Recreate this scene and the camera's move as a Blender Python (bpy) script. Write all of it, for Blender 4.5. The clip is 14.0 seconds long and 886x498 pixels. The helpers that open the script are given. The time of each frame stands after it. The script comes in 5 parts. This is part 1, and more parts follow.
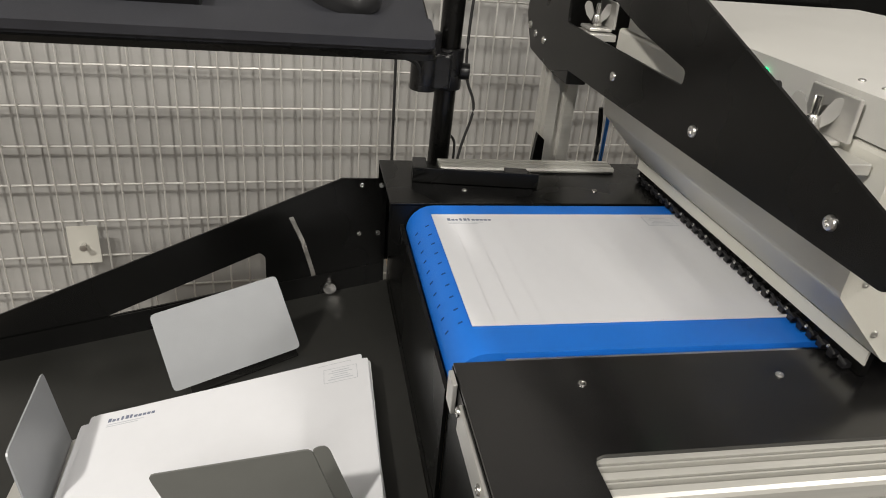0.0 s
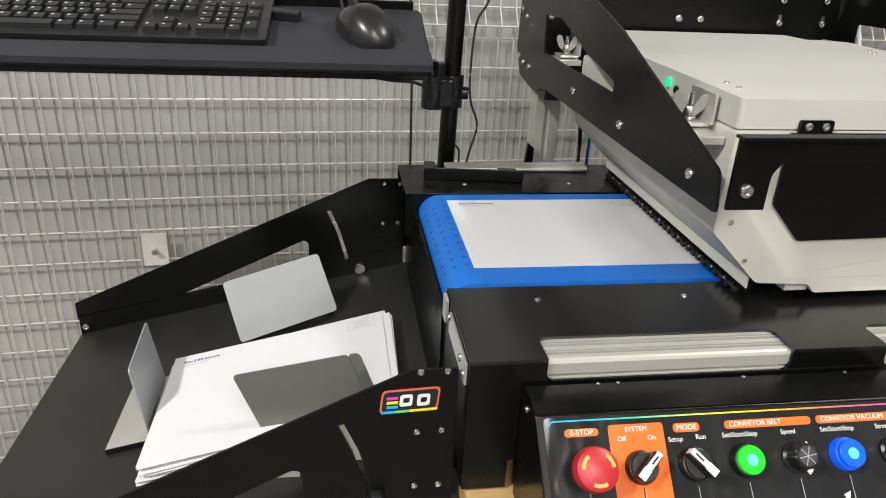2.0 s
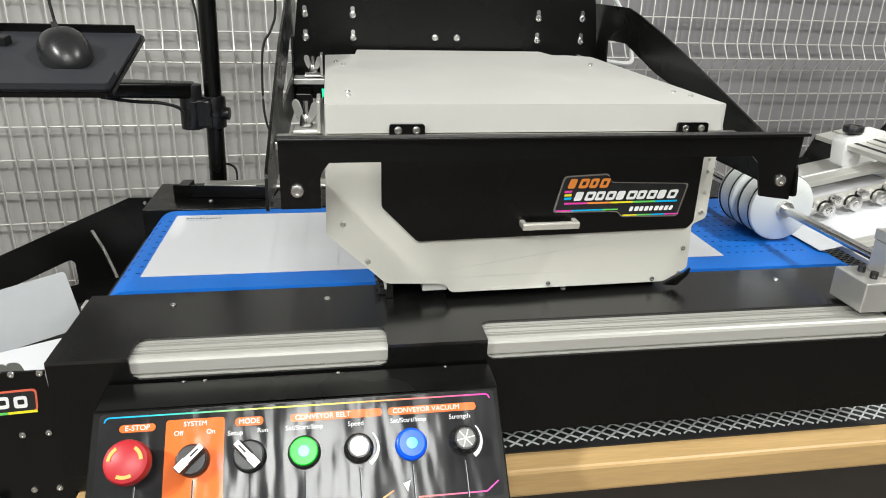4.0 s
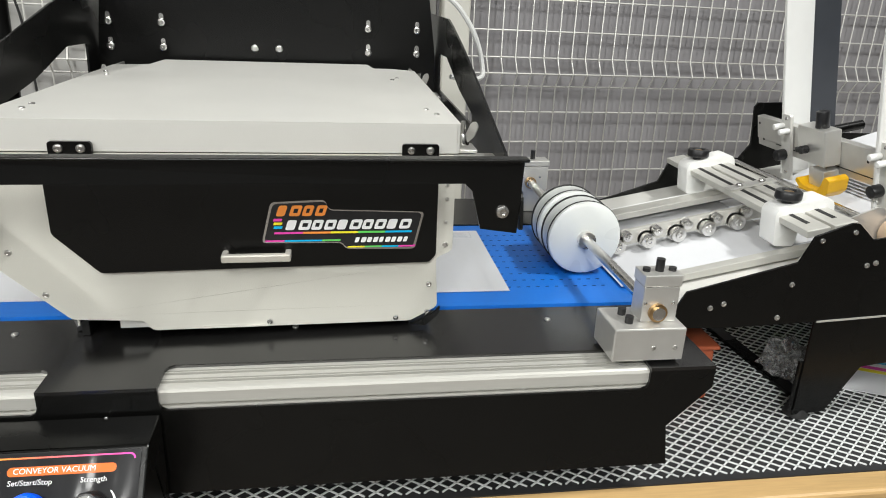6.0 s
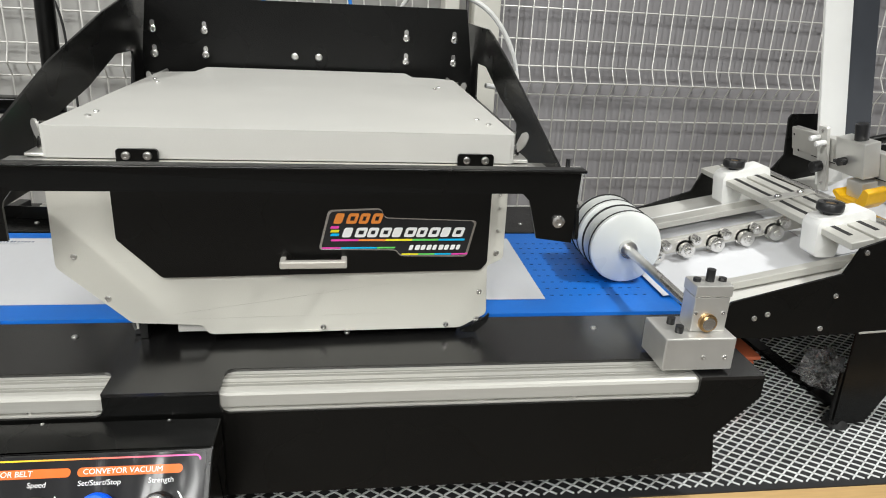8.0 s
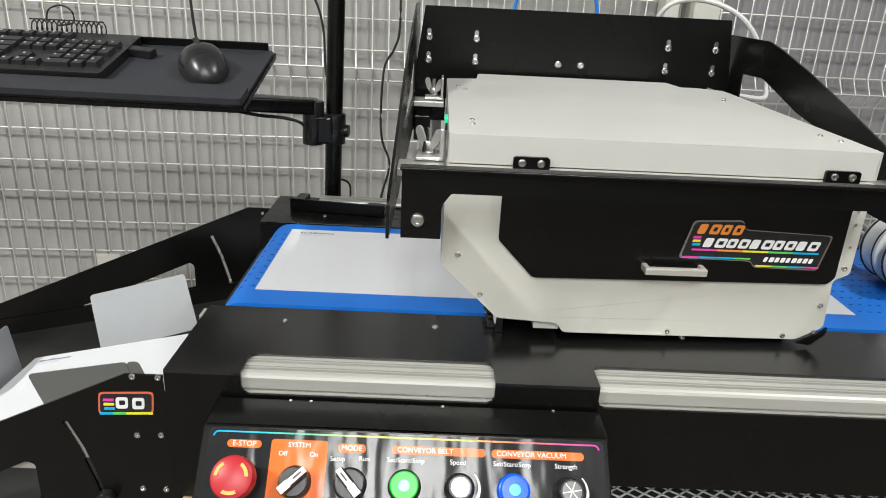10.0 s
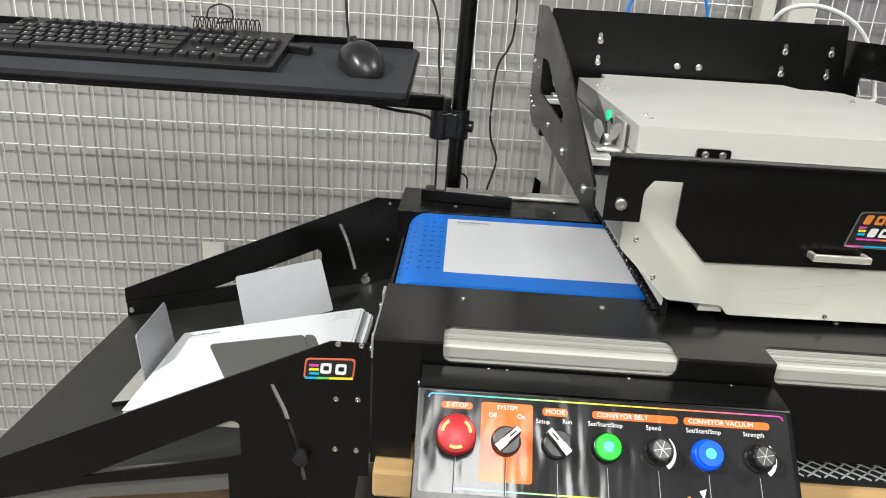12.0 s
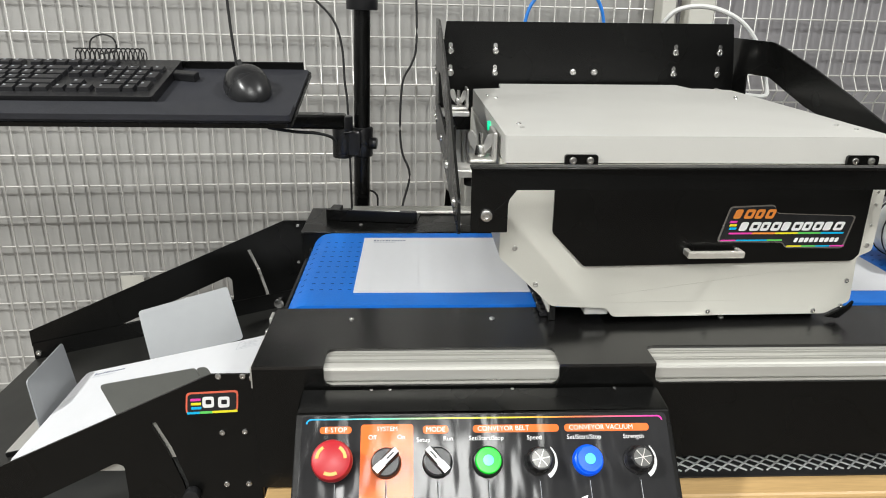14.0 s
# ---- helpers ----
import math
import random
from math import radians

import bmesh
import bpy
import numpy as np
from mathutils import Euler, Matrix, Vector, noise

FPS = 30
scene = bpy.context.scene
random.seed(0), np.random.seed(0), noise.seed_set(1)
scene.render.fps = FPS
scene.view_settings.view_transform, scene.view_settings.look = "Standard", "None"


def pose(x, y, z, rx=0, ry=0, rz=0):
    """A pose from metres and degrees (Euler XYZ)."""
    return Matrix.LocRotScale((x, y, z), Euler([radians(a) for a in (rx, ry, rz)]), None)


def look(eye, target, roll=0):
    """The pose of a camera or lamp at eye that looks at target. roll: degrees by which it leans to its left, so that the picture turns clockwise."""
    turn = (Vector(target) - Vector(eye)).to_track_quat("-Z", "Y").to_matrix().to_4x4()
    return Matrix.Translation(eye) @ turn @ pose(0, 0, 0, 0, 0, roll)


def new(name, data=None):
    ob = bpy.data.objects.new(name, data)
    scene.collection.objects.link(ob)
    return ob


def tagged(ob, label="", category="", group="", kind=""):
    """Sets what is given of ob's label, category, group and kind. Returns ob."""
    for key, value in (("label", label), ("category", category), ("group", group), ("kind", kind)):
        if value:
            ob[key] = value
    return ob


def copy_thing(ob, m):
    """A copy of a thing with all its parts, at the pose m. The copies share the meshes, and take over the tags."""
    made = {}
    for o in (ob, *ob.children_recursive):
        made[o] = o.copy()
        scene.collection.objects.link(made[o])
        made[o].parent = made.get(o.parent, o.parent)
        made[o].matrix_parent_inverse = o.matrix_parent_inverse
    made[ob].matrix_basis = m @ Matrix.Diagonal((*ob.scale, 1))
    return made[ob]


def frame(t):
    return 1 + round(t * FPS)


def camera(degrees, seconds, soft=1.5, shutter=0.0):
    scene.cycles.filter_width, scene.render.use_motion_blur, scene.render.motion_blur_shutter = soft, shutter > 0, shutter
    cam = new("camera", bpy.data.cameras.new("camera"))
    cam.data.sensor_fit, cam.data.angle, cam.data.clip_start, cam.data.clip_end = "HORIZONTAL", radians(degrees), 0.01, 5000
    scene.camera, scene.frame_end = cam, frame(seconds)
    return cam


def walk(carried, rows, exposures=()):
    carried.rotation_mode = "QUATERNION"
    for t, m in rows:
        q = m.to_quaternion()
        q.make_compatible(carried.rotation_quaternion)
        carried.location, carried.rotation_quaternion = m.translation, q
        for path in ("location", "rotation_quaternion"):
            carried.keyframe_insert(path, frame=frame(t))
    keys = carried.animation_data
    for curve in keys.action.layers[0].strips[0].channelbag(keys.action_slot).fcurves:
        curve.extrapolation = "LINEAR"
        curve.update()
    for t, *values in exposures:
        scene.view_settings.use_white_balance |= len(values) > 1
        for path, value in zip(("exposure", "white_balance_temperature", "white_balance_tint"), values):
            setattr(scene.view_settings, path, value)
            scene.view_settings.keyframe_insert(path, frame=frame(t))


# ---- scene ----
cam = camera(64.9, 14.0, 1.0)
PATH = [
    (0, (-0.204, -0.401, 1.327), (0.168, 1.342, 0.419), 5.1),
    (0.5, (-0.235, -0.473, 1.333), (0.131, 1.279, 0.441), 5.0),
    (1, (-0.238, -0.561, 1.341), (0.13, 1.2, 0.468), 4.8),
    (1.5, (-0.233, -0.63, 1.352), (0.091, 1.155, 0.509), 3.5),
    (2, (-0.211, -0.646, 1.357), (0.079, 1.155, 0.538), 2.8),
    (2.5, (-0.165, -0.651, 1.353), (0.107, 1.161, 0.552), 2.7),
    (3, (-0.058, -0.669, 1.338), (0.225, 1.157, 0.575), 2.1),
    (3.5, (0.059, -0.731, 1.347), (0.366, 1.1, 0.602), 3.5),
    (4, (0.182, -0.738, 1.353), (0.485, 1.097, 0.617), 1.6),
    (6.5, (0.518, -0.689, 1.35), (0.815, 1.165, 0.663), 2.7),
    (7, (0.511, -0.698, 1.354), (0.823, 1.158, 0.677), 2.9),
    (9.5, (0.253, -0.696, 1.356), (0.353, 1.174, 0.654), 2.7),
    (10, (0.162, -0.711, 1.362), (0.195, 1.161, 0.66), 2.9),
    (10.5, (0.093, -0.733, 1.36), (0.077, 1.143, 0.668), 2.9),
    (11, (0.034, -0.755, 1.353), (-0.006, 1.121, 0.661), 2.5),
    (11.5, (-0.004, -0.769, 1.351), (-0.048, 1.106, 0.657), 2.7),
    (12, (-0.018, -0.778, 1.352), (-0.043, 1.097, 0.655), 3.5),
    (12.5, (-0.018, -0.775, 1.352), (-0.049, 1.102, 0.662), 3.5),
    (13, (-0.01, -0.772, 1.353), (-0.032, 1.108, 0.672), 2.7),
    (13.5, (0.018, -0.764, 1.353), (0.045, 1.121, 0.683), 1.7),
    (14, (0.076, -0.769, 1.359), (0.158, 1.117, 0.699), 0.7),
]
walk(cam, [(t, look(eye, target, roll)) for t, eye, target, roll in PATH], [(0.0, -0.1, 6950, 14), (1.5, 0.0, 6800, 13), (3.0, 0.17, 6550, 11), (4.2, 0.15, 6500, 10), (7.0, 0.08, 6500, 11), (9.5, 0.04, 6500, 11), (11.0, 0.15, 6500, 11), (12.0, 0.2, 6500, 11), (13.0, 0.17, 6500, 11), (14.0, 0.12, 6500, 11)])

from mathutils import geometry

# ---------- world and lights ----------
world = bpy.data.worlds.new("hall")
scene.world = world
world.use_nodes = True
world.node_tree.nodes["Background"].inputs[0].default_value = (0.92, 0.96, 1.0, 1)
world.node_tree.nodes["Background"].inputs[1].default_value = 0.25
scene.view_settings.exposure = 0.0


def ceiling_lamp(x, y, z, w, d, power, col=(0.985, 1.0, 0.965)):
    lamp = bpy.data.lights.new("ceiling_light", "AREA")
    lamp.shape, lamp.size, lamp.size_y, lamp.energy, lamp.color = "RECTANGLE", w, d, power, col
    ob = new("ceiling_light", lamp)
    ob.matrix_world = pose(x, y, z)
    return ob


ceiling_lamp(-2.3, -1.4, 3.5, 0.2, 0.3, 150)
ceiling_lamp(2.0, -0.5, 3.5, 0.2, 0.4, 60)
ceiling_lamp(0.1, -2.7, 3.5, 0.7, 1.3, 88)
ceiling_lamp(-0.9, -4.1, 3.5, 0.25, 1.2, 60)
ceiling_lamp(1.5, -4.1, 3.5, 0.25, 1.2, 48)


# ---------- materials ----------
def mat(name, col, rough=0.5, metal=0.0, var=0.12, scale=40.0, bump=0.0, bscale=600.0, spec=0.5, emit=0.0, rough_var=0.08, coat=0.0, stretch=None, alpha_trans=0.0, deep=0.001):
    m = bpy.data.materials.new(name)
    m.use_nodes = True
    nt = m.node_tree
    b = nt.nodes["Principled BSDF"]
    b.inputs["Roughness"].default_value = rough
    b.inputs["Metallic"].default_value = metal
    b.inputs["Specular IOR Level"].default_value = spec
    b.inputs["Coat Weight"].default_value = coat
    b.inputs["Transmission Weight"].default_value = alpha_trans
    tc = nt.nodes.new("ShaderNodeTexCoord")
    mp = nt.nodes.new("ShaderNodeMapping")
    nt.links.new(tc.outputs["Object"], mp.inputs["Vector"])
    if stretch:
        mp.inputs["Scale"].default_value = stretch
    n1 = nt.nodes.new("ShaderNodeTexNoise")
    n1.inputs["Scale"].default_value = scale
    n1.inputs["Detail"].default_value = 4
    n2 = nt.nodes.new("ShaderNodeTexNoise")
    n2.inputs["Scale"].default_value = scale * 0.13
    n2.inputs["Detail"].default_value = 3
    for n in (n1, n2):
        nt.links.new(mp.outputs["Vector"], n.inputs["Vector"])
    mixn = nt.nodes.new("ShaderNodeMath")
    mixn.operation = "ADD"
    nt.links.new(n1.outputs["Fac"], mixn.inputs[0])
    nt.links.new(n2.outputs["Fac"], mixn.inputs[1])
    ramp = nt.nodes.new("ShaderNodeMapRange")
    ramp.inputs["From Min"].default_value, ramp.inputs["From Max"].default_value = 0.6, 1.4
    ramp.inputs["To Min"].default_value, ramp.inputs["To Max"].default_value = 1 - var, 1 + var
    nt.links.new(mixn.outputs[0], ramp.inputs["Value"])
    mul = nt.nodes.new("ShaderNodeVectorMath")
    mul.operation = "SCALE"
    mul.inputs[0].default_value = col
    nt.links.new(ramp.outputs["Result"], mul.inputs["Scale"])
    nt.links.new(mul.outputs["Vector"], b.inputs["Base Color"])
    rr = nt.nodes.new("ShaderNodeMapRange")
    rr.inputs["From Min"].default_value, rr.inputs["From Max"].default_value = 0.3, 0.7
    rr.inputs["To Min"].default_value, rr.inputs["To Max"].default_value = max(0.02, rough - rough_var), min(1, rough + rough_var)
    nt.links.new(n2.outputs["Fac"], rr.inputs["Value"])
    nt.links.new(rr.outputs["Result"], b.inputs["Roughness"])
    if bump:
        n3 = nt.nodes.new("ShaderNodeTexNoise")
        n3.inputs["Scale"].default_value = bscale
        nt.links.new(mp.outputs["Vector"], n3.inputs["Vector"])
        bp = nt.nodes.new("ShaderNodeBump")
        bp.inputs["Strength"].default_value = bump
        bp.inputs["Distance"].default_value = deep
        nt.links.new(n3.outputs["Fac"], bp.inputs["Height"])
        nt.links.new(bp.outputs["Normal"], b.inputs["Normal"])
    if emit:
        b.inputs["Emission Color"].default_value = (*col, 1)
        b.inputs["Emission Strength"].default_value = emit
    return m


BLACK = mat("black powder coat", (0.0030, 0.0030, 0.0028), 0.27, bump=0.05, bscale=900, var=0.25, spec=0.32, rough_var=0.05)
COVER = mat("black gloss enamel", (0.0045, 0.0043, 0.0044), 0.22, bump=0.04, bscale=900, var=0.25, spec=1.0, rough_var=0.05)
TRAYFLOOR = mat("black powder-coated tray floor", (0.012, 0.012, 0.0105), 0.42, bump=0.05, bscale=900, var=0.2, spec=0.6)
# the guides' grey again, darkened to carry the shade on the front guide
SHADEDGUIDE = mat("grey painted sheet metal darkened for shade", (0.13, 0.132, 0.122), 0.36, var=0.05)
BLACKP = mat("black plastic", (0.011, 0.011, 0.012), 0.33, bump=0.1, bscale=1500, var=0.15)
KEYCAP = mat("black keycap plastic", (0.014, 0.014, 0.016), 0.38, var=0.15)
VINYL = mat("black textured tray vinyl", (0.024, 0.025, 0.031), 0.55, bump=0.3, bscale=1800, var=0.15)
RUBBER = mat("black rubber", (0.015, 0.015, 0.015), 0.7, var=0.2)
CREAM = mat("off-white machine paint", (0.61, 0.597, 0.54), 0.42, bump=0.12, bscale=700, var=0.03, scale=20)
LIDM = mat("pale grey lid paint", (0.575, 0.567, 0.535), 0.36, bump=0.12, bscale=700, var=0.03, scale=20)
ALU = mat("anodised aluminium", (0.56, 0.55, 0.51), 0.42, metal=0.4, var=0.06, scale=60, stretch=(0.3, 8, 8))
BLOCK = mat("milled aluminium block", (0.66, 0.65, 0.62), 0.36, metal=0.7, var=0.05, scale=60)
STEEL = mat("bright steel", (0.72, 0.71, 0.69), 0.26, metal=1.0, var=0.06, scale=60)
SPUN = mat("spun dark aluminium", (0.17, 0.17, 0.165), 0.35, metal=1.0, var=0.1)
CHROME = mat("chrome", (0.80, 0.77, 0.70), 0.24, metal=0.55, var=0.03, rough_var=0.03)
BRASS = mat("brass bush", (0.50, 0.33, 0.16), 0.3, metal=1.0, var=0.1)
BLUE = mat("blue conveyor belt", (0.004, 0.15, 0.60), 0.42, bump=0.25, bscale=1200, var=0.08, scale=30)
HOLE = mat("belt perforation", (0.002, 0.035, 0.16), 0.8)
PAPER = mat("white envelope paper", (0.64, 0.645, 0.665), 0.75, var=0.02, bump=0.12, bscale=500, spec=0.2)
INK = mat("grey-blue ink", (0.16, 0.18, 0.24), 0.7, spec=0.2)
INKPALE = mat("pale grey ink", (0.45, 0.47, 0.50), 0.7, spec=0.2)
DARKSHEET = mat("dark grey sheet metal", (0.10, 0.097, 0.09), 0.45, var=0.1)
SLATE = mat("slate-grey painted sheet metal", (0.045, 0.05, 0.06), 0.4, var=0.06)
GREYPL = mat("grey painted sheet metal", (0.275, 0.285, 0.295), 0.36, var=0.04, bump=0.1, bscale=800)
WIRE = mat("zinc-coated wire", (0.60, 0.59, 0.56), 0.36, metal=0.3, var=0.1, scale=80)
BACKING = mat("pale wall board", (0.375, 0.368, 0.353), 0.65, var=0.13, scale=6, bump=0.15, bscale=60, stretch=(1, 1, 3))
BOARDGREY = mat("violet-grey wall board", (0.26, 0.252, 0.26), 0.6, var=0.10, scale=6, bump=0.12, bscale=60, stretch=(1, 1, 3))
WOOD = mat("varnished pale wood", (0.52, 0.34, 0.15), 0.4, var=0.14, scale=30, bump=0.1, bscale=120, stretch=(1, 12, 12))
CARD = mat("brown cardboard", (0.42, 0.29, 0.17), 0.75, var=0.08)
MATBLACK = mat("black table mat", (0.012, 0.012, 0.013), 0.7, var=0.2)
MATWIRE = mat("pale expanded mesh", (0.80, 0.81, 0.81), 0.4, metal=0.1, var=0.1)
WHITEPL = mat("white acetal plastic", (0.80, 0.80, 0.78), 0.35, var=0.02)
FOAM = mat("translucent white roller rubber", (0.74, 0.76, 0.74), 0.3, var=0.04, coat=0.3)
TEAL = mat("teal feed strip", (0.0, 0.22, 0.17), 0.45)
YELLOW = mat("yellow polyurethane", (0.85, 0.47, 0.01), 0.4)
ORANGEBOX = mat("rust-orange plastic", (0.42, 0.10, 0.04), 0.5)
STICKER = mat("glossy black sticker", (0.022, 0.022, 0.023), 0.16, var=0.3, bump=1.0, bscale=13, scale=25, spec=0.3, stretch=(1.9, 0.6, 0.6), deep=0.0042, rough_var=0.05)
ORANGE = mat("orange print", (0.80, 0.17, 0.04), 0.2, var=0.04, bump=1.0, bscale=13, spec=0.22, stretch=(1.9, 0.6, 0.6), deep=0.0042)
WHITE = mat("white print", (0.82, 0.82, 0.82), 0.35, var=0.02)
RED = mat("red mushroom plastic", (0.46, 0.018, 0.026), 0.42, var=0.06)
AMBER = mat("amber arrow print", (0.85, 0.42, 0.08), 0.4)
GREEN = mat("glowing green lens", (0.0, 0.60, 0.02), 0.35, emit=0.35)
GREENC = mat("glowing green lamp core", (0.1, 0.95, 0.6), 0.25, emit=0.6)
BLUEB = mat("glowing blue lens", (0.0, 0.09, 0.78), 0.35, emit=0.4)
BLUEC = mat("glowing blue lamp core", (0.08, 0.55, 1.0), 0.25, emit=0.8)
LED = mat("green indicator", (0.0, 0.6, 0.25), 0.3, emit=0.9)
CABLEW = mat("white cable sheath", (0.7, 0.7, 0.68), 0.4)
CABLEB = mat("blue air hose", (0.03, 0.22, 0.7), 0.35)
FLOORM = mat("worn hall floor", (0.115, 0.10, 0.085), 0.6, var=0.12, scale=8)
CEILM = mat("grey ceiling", (0.4, 0.4, 0.4), 0.8, var=0.04, scale=3)
WALLM = mat("grey hall wall", (0.26, 0.26, 0.26), 0.7, var=0.05, scale=3)
RAIN = [mat("print " + n, c, 0.25, var=0.05, coat=0.3) for n, c in (("cyan", (0.0, 0.42, 0.75)), ("green", (0.12, 0.6, 0.12)), ("yellow", (0.85, 0.75, 0.03)), ("orange", (0.85, 0.28, 0.05)), ("magenta", (0.75, 0.06, 0.40)))]


def rainbow_mat():
    """Print that runs through the colours along x."""
    m = mat("rainbow print", (0.5, 0.5, 0.5), 0.25, var=0.02)
    nt = m.node_tree
    tc, sep, mr, cr = [nt.nodes.new(n) for n in ("ShaderNodeTexCoord", "ShaderNodeSeparateXYZ", "ShaderNodeMapRange", "ShaderNodeValToRGB")]
    nt.links.new(tc.outputs["Object"], sep.inputs[0])
    nt.links.new(sep.outputs["X"], mr.inputs["Value"])
    mr.inputs["From Min"].default_value, mr.inputs["From Max"].default_value = -0.177, 0.18
    nt.links.new(mr.outputs["Result"], cr.inputs["Fac"])
    stops = ((0.0, (0.0, 0.36, 0.75)), (0.22, (0.05, 0.55, 0.35)), (0.42, (0.65, 0.75, 0.03)), (0.58, (0.85, 0.55, 0.02)), (0.75, (0.85, 0.2, 0.06)), (1.0, (0.75, 0.05, 0.42)))
    el = cr.color_ramp.elements
    el[0].position, el[0].color = stops[0][0], (*stops[0][1], 1)
    el[1].position, el[1].color = stops[-1][0], (*stops[-1][1], 1)
    for p, c in stops[1:-1]:
        e = el.new(p)
        e.color = (*c, 1)
    nt.links.new(cr.outputs["Color"], nt.nodes["Principled BSDF"].inputs["Base Color"])
    return m


RAINBOW = rainbow_mat()
CLEAR = mat("clear plastic bag", (0.9, 0.9, 0.9), 0.12, alpha_trans=0.9, var=0.02)


# ---------- mesh helpers ----------
def thing(name, at, label, category, group="", kind="", m=None):
    ob = new(name)
    ob.empty_display_size = 0.02
    ob.matrix_world = m if m else pose(*at)
    tagged(ob, label, category, group, kind)
    return ob


def where(ob):
    m = ob.matrix_basis.copy()
    while ob.parent:
        ob = ob.parent
        m = ob.matrix_basis @ m
    return m


def part(name, bm, material, parent=None, label="", smooth=False, local=False):
    """One mesh object; bm is in world space, or in the parent's space with local."""
    if parent and not local:
        bm.transform(where(parent).inverted())
    bmesh.ops.recalc_face_normals(bm, faces=bm.faces)
    me = bpy.data.meshes.new(name)
    bm.to_mesh(me)
    bm.free()
    me.materials.append(material)
    if smooth:
        for p in me.polygons:
            p.use_smooth = True
        me.set_sharp_from_angle(angle=radians(35))
    ob = new(name, me)
    if parent:
        ob.parent = parent
    if label:
        tagged(ob, label)
    return ob


def mesh_thing(name, bm, material, label, category, group="", kind="", smooth=False):
    ob = part(name, bm, material, None, "", smooth)
    return tagged(ob, label, category, group, kind)


def bevel(bm, w, seg=2, edges=None):
    bmesh.ops.bevel(bm, geom=edges if edges else bm.edges[:], offset=w, segments=seg, affect="EDGES", profile=0.5, clamp_overlap=True)
    return bm


def box(x0, x1, y0, y1, z0, z1, bev=0.0, m=None, seg=2):
    bm = bmesh.new()
    bmesh.ops.create_cube(bm, size=1)
    for v in bm.verts:
        v.co = Vector((x0 if v.co.x < 0 else x1, y0 if v.co.y < 0 else y1, z0 if v.co.z < 0 else z1))
    if bev:
        bevel(bm, bev, seg)
    if m:
        bm.transform(m)
    return bm


def cyl(a, b, r, r2=None, seg=24, bev=0.0):
    a, b = Vector(a), Vector(b)
    bm = bmesh.new()
    bmesh.ops.create_cone(bm, cap_ends=True, segments=seg, radius1=r, radius2=r if r2 is None else r2, depth=(b - a).length)
    if bev:
        bevel(bm, bev, 2, [e for e in bm.edges if abs(e.verts[0].co.z - e.verts[1].co.z) < 1e-6])
    bm.transform(Matrix.Translation((a + b) / 2) @ (b - a).to_track_quat("Z", "Y").to_matrix().to_4x4())
    return bm


def lathe(prof, seg=32):
    """Turns (radius, height) pairs about z."""
    bm = bmesh.new()
    rings = []
    for r, h in prof:
        rings.append([bm.verts.new((max(r, 1e-5) * math.cos(2 * math.pi * i / seg), max(r, 1e-5) * math.sin(2 * math.pi * i / seg), h)) for i in range(seg)])
    for a, b in zip(rings, rings[1:]):
        for i in range(seg):
            bm.faces.new((a[i], a[(i + 1) % seg], b[(i + 1) % seg], b[i]))
    bm.faces.new(rings[0][::-1])
    bm.faces.new(rings[-1])
    return bm


def join(*bms):
    out = bmesh.new()
    for b in bms:
        me = bpy.data.meshes.new("tmp")
        b.to_mesh(me)
        b.free()
        out.from_mesh(me)
        bpy.data.meshes.remove(me)
    return out


def moved(bm, m):
    bm.transform(m)
    return bm


def plate(outer, holes, axis, a, b):
    """A plate cut from an outline with holes, thick from a to b along an axis. Outline pairs: x,z (axis y), y,z (axis x), x,y (axis z)."""
    def put(p, h):
        return {"y": (p[0], h, p[1]), "x": (h, p[0], p[1]), "z": (p[0], p[1], h)}[axis]
    loops = [outer] + list(holes)
    tris = geometry.tessellate_polygon([[Vector((p[0], p[1], 0)) for p in lp] for lp in loops])
    flat = [p for lp in loops for p in lp]
    bm = bmesh.new()
    va = [bm.verts.new(put(p, a)) for p in flat]
    vb = [bm.verts.new(put(p, b)) for p in flat]
    for t in tris:
        if len(set(t)) == 3:
            bm.faces.new([va[i] for i in t])
            bm.faces.new([vb[i] for i in reversed(t)])
    k = 0
    for lp in loops:
        n = len(lp)
        for i in range(n):
            j = (i + 1) % n
            bm.faces.new((va[k + i], va[k + j], vb[k + j], vb[k + i]))
        k += n
    return bm


def rounded(x0, x1, y0, y1, r, n=5):
    pts = []
    for cx, cy, a0 in ((x1 - r, y1 - r, 0), (x0 + r, y1 - r, 90), (x0 + r, y0 + r, 180), (x1 - r, y0 + r, 270)):
        for i in range(n + 1):
            a = radians(a0 + 90 * i / n)
            pts.append((cx + r * math.cos(a), cy + r * math.sin(a)))
    return pts


def soften(pts, r=0.004, n=3):
    """Rounds every corner of an outline."""
    out = []
    for i, p in enumerate(pts):
        p = Vector(p)
        a, b = Vector(pts[i - 1]), Vector(pts[(i + 1) % len(pts)])
        ra = min(r, (a - p).length * 0.4)
        rb = min(r, (b - p).length * 0.4)
        s, e = p + (a - p).normalized() * ra, p + (b - p).normalized() * rb
        for k in range(n + 1):
            t = k / n
            out.append(tuple(s * (1 - t) ** 2 + p * 2 * t * (1 - t) + e * t * t))
    return out


